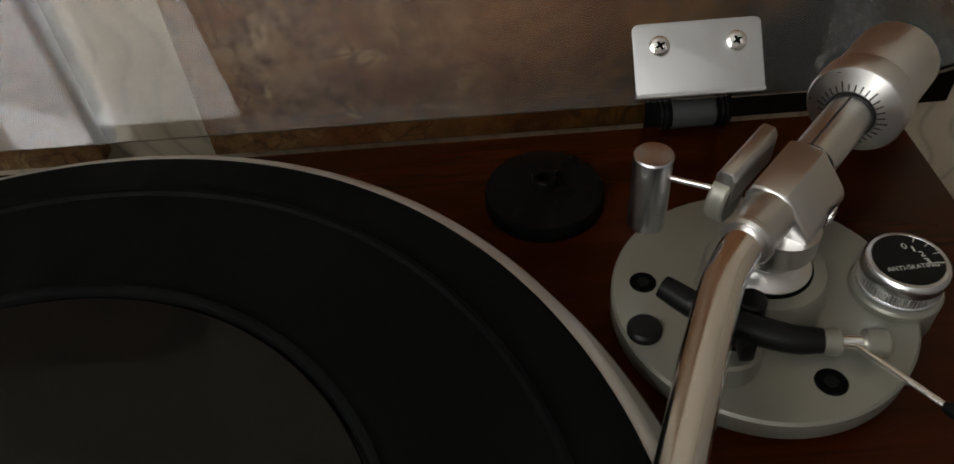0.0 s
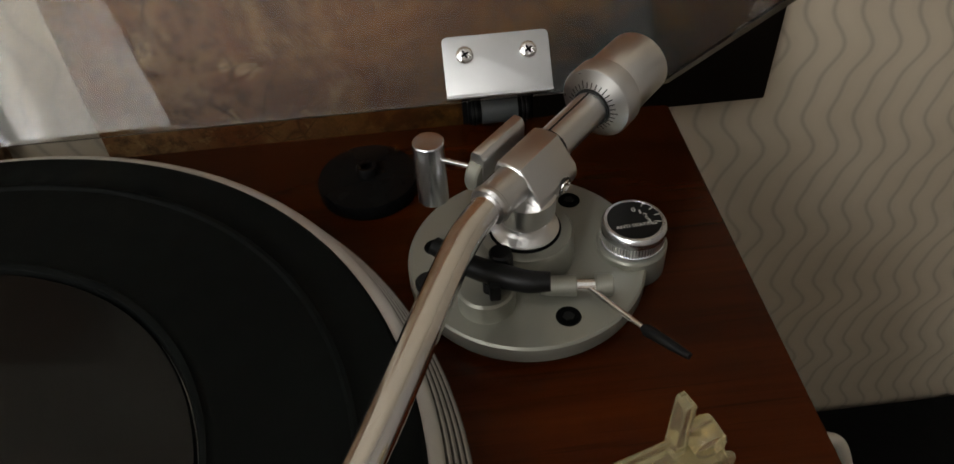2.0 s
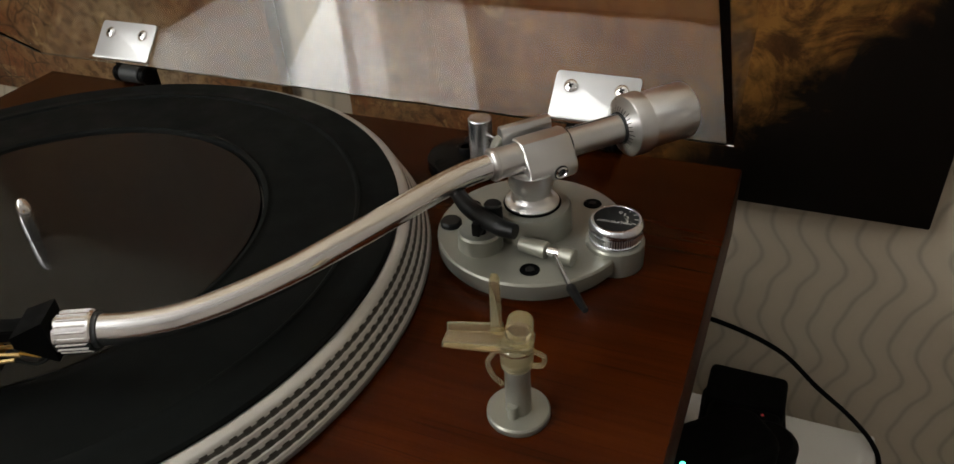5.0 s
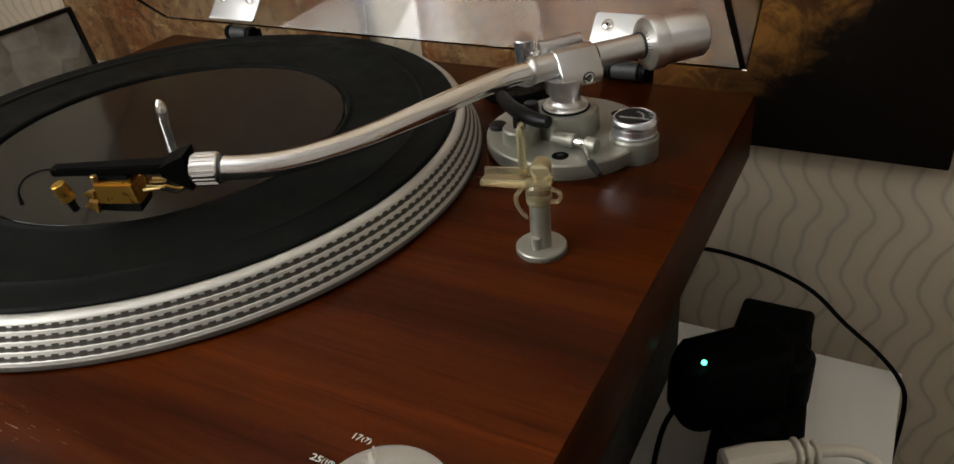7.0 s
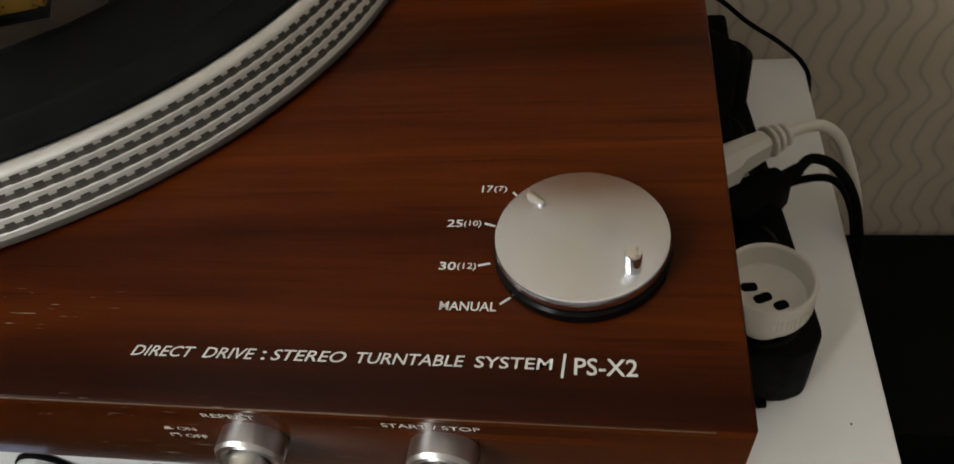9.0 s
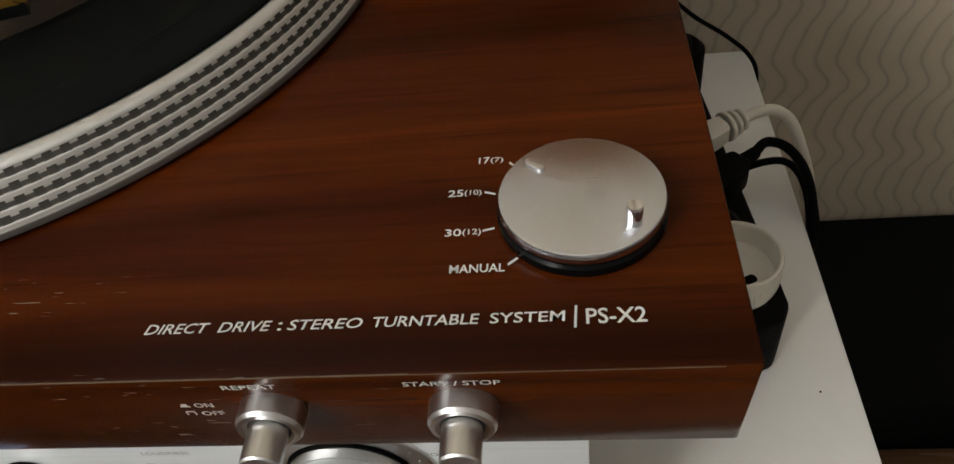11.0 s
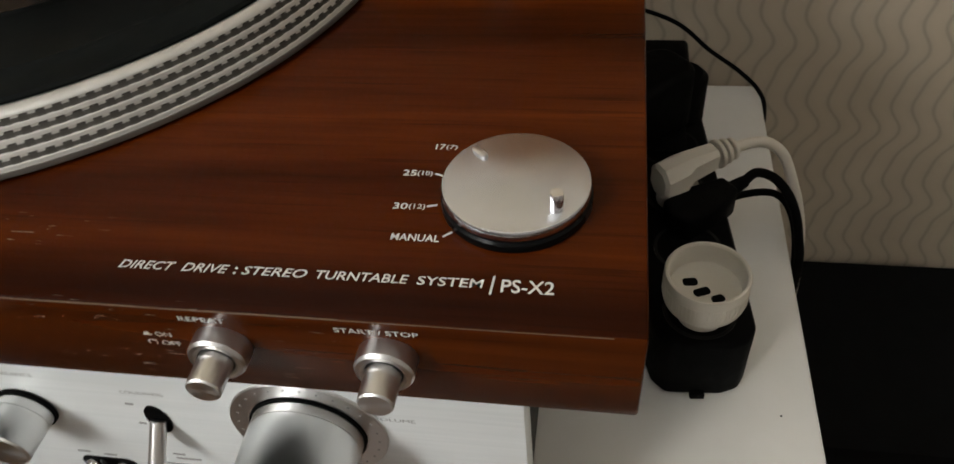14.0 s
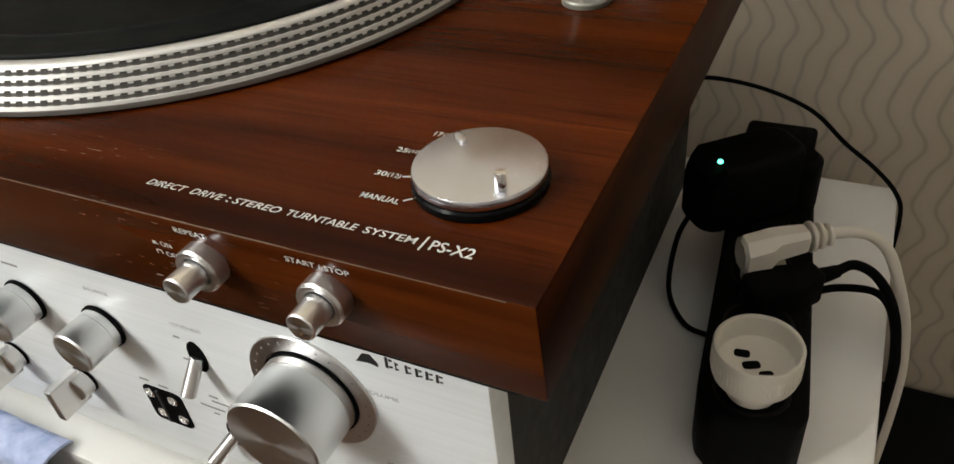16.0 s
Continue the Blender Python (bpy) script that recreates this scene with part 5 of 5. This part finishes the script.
part("strain_relief", bm, WHITEPLASTIC, plug)
s0 = pm @ Vector((0.0420, 0.0003, 0.0175))
line = smooth_line([tuple(s0), (0.2990, 0.2810, 0.8315), (0.3100, 0.2865, 0.8270), (0.3210, 0.2885, 0.8160), (0.3300, 0.2880, 0.7960), (0.3387, 0.2865, 0.7710), (0.3436, 0.2816, 0.7460), (0.3458, 0.2760, 0.7180), (0.3455, 0.2680, 0.66), (0.3440, 0.2640, 0.54)], 8)
part("cable", tube(line, 0.0034, 14), WHITEPLASTIC, plug, "white round mains cable")

bplug = thing("mains_plug", "black mains plug with black cable, in the power strip", "plug", (0.2680, 0.2500, 0.795))
qm = Matrix.Translation((0.2610, 0.2350, 0.8000)) @ Matrix.Rotation(radians(40), 4, "Z")
part("plug_body", prism([(-0.0100, -0.0120), (-0.0140, 0), (-0.0100, 0.0120), (0.0120, 0.0120), (0.0330, 0.0070), (0.0330, -0.0070), (0.0120, -0.0120)], 0.0215, qm @ pose(0, 0, 0.0002), 0.0030, 3), MATTBLACK, bplug)
rod_bm = rod(qm @ Vector((0.0320, 0, 0.0145)), qm @ Vector((0.0450, 0, 0.0148)), 0.0050, 0.0038, 20)
part("strain_relief", rod_bm, MATTBLACK, bplug)
s0 = qm @ Vector((0.0440, 0, 0.0148))
part("cable", tube(smooth_line([tuple(s0), (0.3040, 0.2730, 0.8145), (0.3164, 0.2725, 0.8095), (0.3276, 0.2680, 0.7950), (0.3345, 0.2600, 0.7740), (0.3372, 0.2500, 0.7400), (0.3370, 0.2450, 0.60)], 8), 0.0030, 12), MATTBLACK, bplug)
part("second_cable", tube(smooth_line([(0.2840, 0.2680, 0.7915), (0.3000, 0.2800, 0.7895), (0.3195, 0.2840, 0.7880), (0.3300, 0.2760, 0.7810), (0.3360, 0.2640, 0.7600), (0.3378, 0.2560, 0.7200), (0.3375, 0.2500, 0.60)], 8), 0.0024, 12), MATTBLACK, bplug)

charger = thing("power_adapter", "black mains adapter with a lit green lamp, in the power strip", "charger", (0.2450, 0.3350, 0.795))
part("plug_block", box(0.2200, 0.2685, 0.3840, 0.4170, 0.7900, 0.8195, 0.0040, 3), MATTBLACK, charger)
bm = prism(round_rect(0.072, 0.038, 0.013, 5), 0.0480, pose(0.2310, 0.3150, 0.8085, 0, 0, 42), 0.0050, 3)
for v in bm.verts:
    s = ((v.co.x - 0.2310) * 0.743 + (v.co.y - 0.3150) * 0.669) / 0.036
    if v.co.z > 0.835:
        v.co.z -= 0.014 * max(0.0, (-s - 0.64) / 0.36)
box(0.2235, 0.2670, 0.3300, 0.3838, 0.8005, 0.8210, 0.0050, 3, bm=bm)
part("housing", bm, MATTBLACK, charger)
part("side_lobe", rod((0.2600, 0.3430, 0.8004), (0.2600, 0.3430, 0.8400), 0.0165, None, 32, 0.0040), MATTBLACK, charger)
part("socket_shoulder", box(0.2300, 0.2640, 0.2980, 0.3440, 0.8004, 0.8090, 0.002), MATTBLACK, charger)
part("standby_lamp", lathe([(0, 0), (0.0010, 0), (0.0009, 0.0004), (0, 0.0006)], 14, axis_frame((0.2557, 0.3775, 0.8207), (0.2557, 0.375, 0.835))), REDGLOW, charger, "tiny red standby lamp")
part("indicator_lamp", lathe([(0, 0), (0.0017, 0), (0.0015, 0.0007), (0, 0.0010)], 16, axis_frame((0.2194, 0.2950, 0.8562), (0.2190, 0.290, 0.87))), GLOW, charger, "small lit green lamp")
part("cable", tube(smooth_line([(0.2050, 0.3050, 0.8120), (0.1980, 0.2900, 0.7950), (0.2000, 0.2650, 0.7720), (0.2150, 0.2450, 0.7640), (0.2320, 0.2400, 0.7635), (0.2380, 0.2420, 0.7635)], 8), 0.0018, 10), MATTBLACK, charger)

lead = thing("signal_lead", "thin black lead hanging over the cabinet's back corner", "cable", (0.3, 0.45, 0.761))
part("lead", tube(smooth_line([(0.1500, 0.4250, 0.8290), (0.1780, 0.4420, 0.8345), (0.2204, 0.4420, 0.8320), (0.2600, 0.4420, 0.8180), (0.2880, 0.4400, 0.7950), (0.3120, 0.4360, 0.7790), (0.3290, 0.4290, 0.7650), (0.3355, 0.4230, 0.7480), (0.3362, 0.4200, 0.7000), (0.3350, 0.4180, 0.60)], 8), 0.0017, 10), MATTBLACK, lead)

# ---- framed photograph leaning at the far end ----
fr = thing("photo_frame", "small dark framed grey photograph standing on the cabinet", "picture frame", (-0.45, 0.36, 0.7611))
fm = Matrix.Translation((-0.438, 0.344, 0.7622)) @ Matrix.Rotation(radians(90), 4, "Z") @ Matrix.Rotation(radians(-10), 4, "X")
bm = box(-0.10, -0.0955, -0.006, 0.006, 0.0, 0.222, 0.0015)
box(0.0955, 0.10, -0.006, 0.006, 0.0, 0.222, 0.0015, bm=bm)
box(-0.0953, 0.0953, -0.006, 0.006, 0.0, 0.0045, 0.001, bm=bm)
box(-0.0953, 0.0953, -0.006, 0.006, 0.2175, 0.222, 0.001, bm=bm)
bm.transform(fm)
part("frame", bm, BLACK, fr)
bm = box(-0.0952, 0.0952, -0.002, 0.004, 0.0047, 0.2173)
bm.transform(fm)
part("photograph", bm, PHOTO, fr)
bm = box(-0.02, 0.02, 0.0062, 0.0085, 0.0, 0.16, 0.0006)
bm.transform(fm @ Matrix.Translation((0, 0.0075, 0.010)) @ Matrix.Rotation(radians(-14), 4, "X"))
part("stand", bm, BLACK, fr)

# ---- pale blue cloth draped over the cabinet front edge ----
bm = bmesh.new()
bmesh.ops.create_grid(bm, x_segments=90, y_segments=60, size=0.5)
for v in bm.verts:
    a, s = v.co.x + 0.5, 0.5 - v.co.y
    x = -0.485 + 0.385 * a
    tall = 0.35 + 0.65 * min(1.0, max(0.0, (1.0 - a) / 0.16))
    if s < 0.12:
        u = math.pi * s / 0.12
        y, z = 0.0150 + 0.0125 * math.cos(u), 0.7640 + 0.0125 * tall * math.sin(u) + 0.002 * noise.noise((a * 30, s * 40, 0.0)) * math.sin(u)
    else:
        y, z = 0.0025, 0.7640 - 0.34 * (s - 0.12)
    fold = 0.007 * math.sin(34 * a + 2.5 * noise.noise((a * 4, s * 2, 0.3))) + 0.005 * noise.noise((a * 9, s * 5, 1.7))
    v.co = (x, y - abs(fold) * min(1.0, max(0.0, (s - 0.06) / 0.2)), z)
bmesh.ops.solidify(bm, geom=bm.faces[:], thickness=0.0022)
solo("hanging_cloth", bm, BLUECLOTH, "pale blue cloth draped over the cabinet front edge", "cloth", (-0.27, 0.015, 0.762))
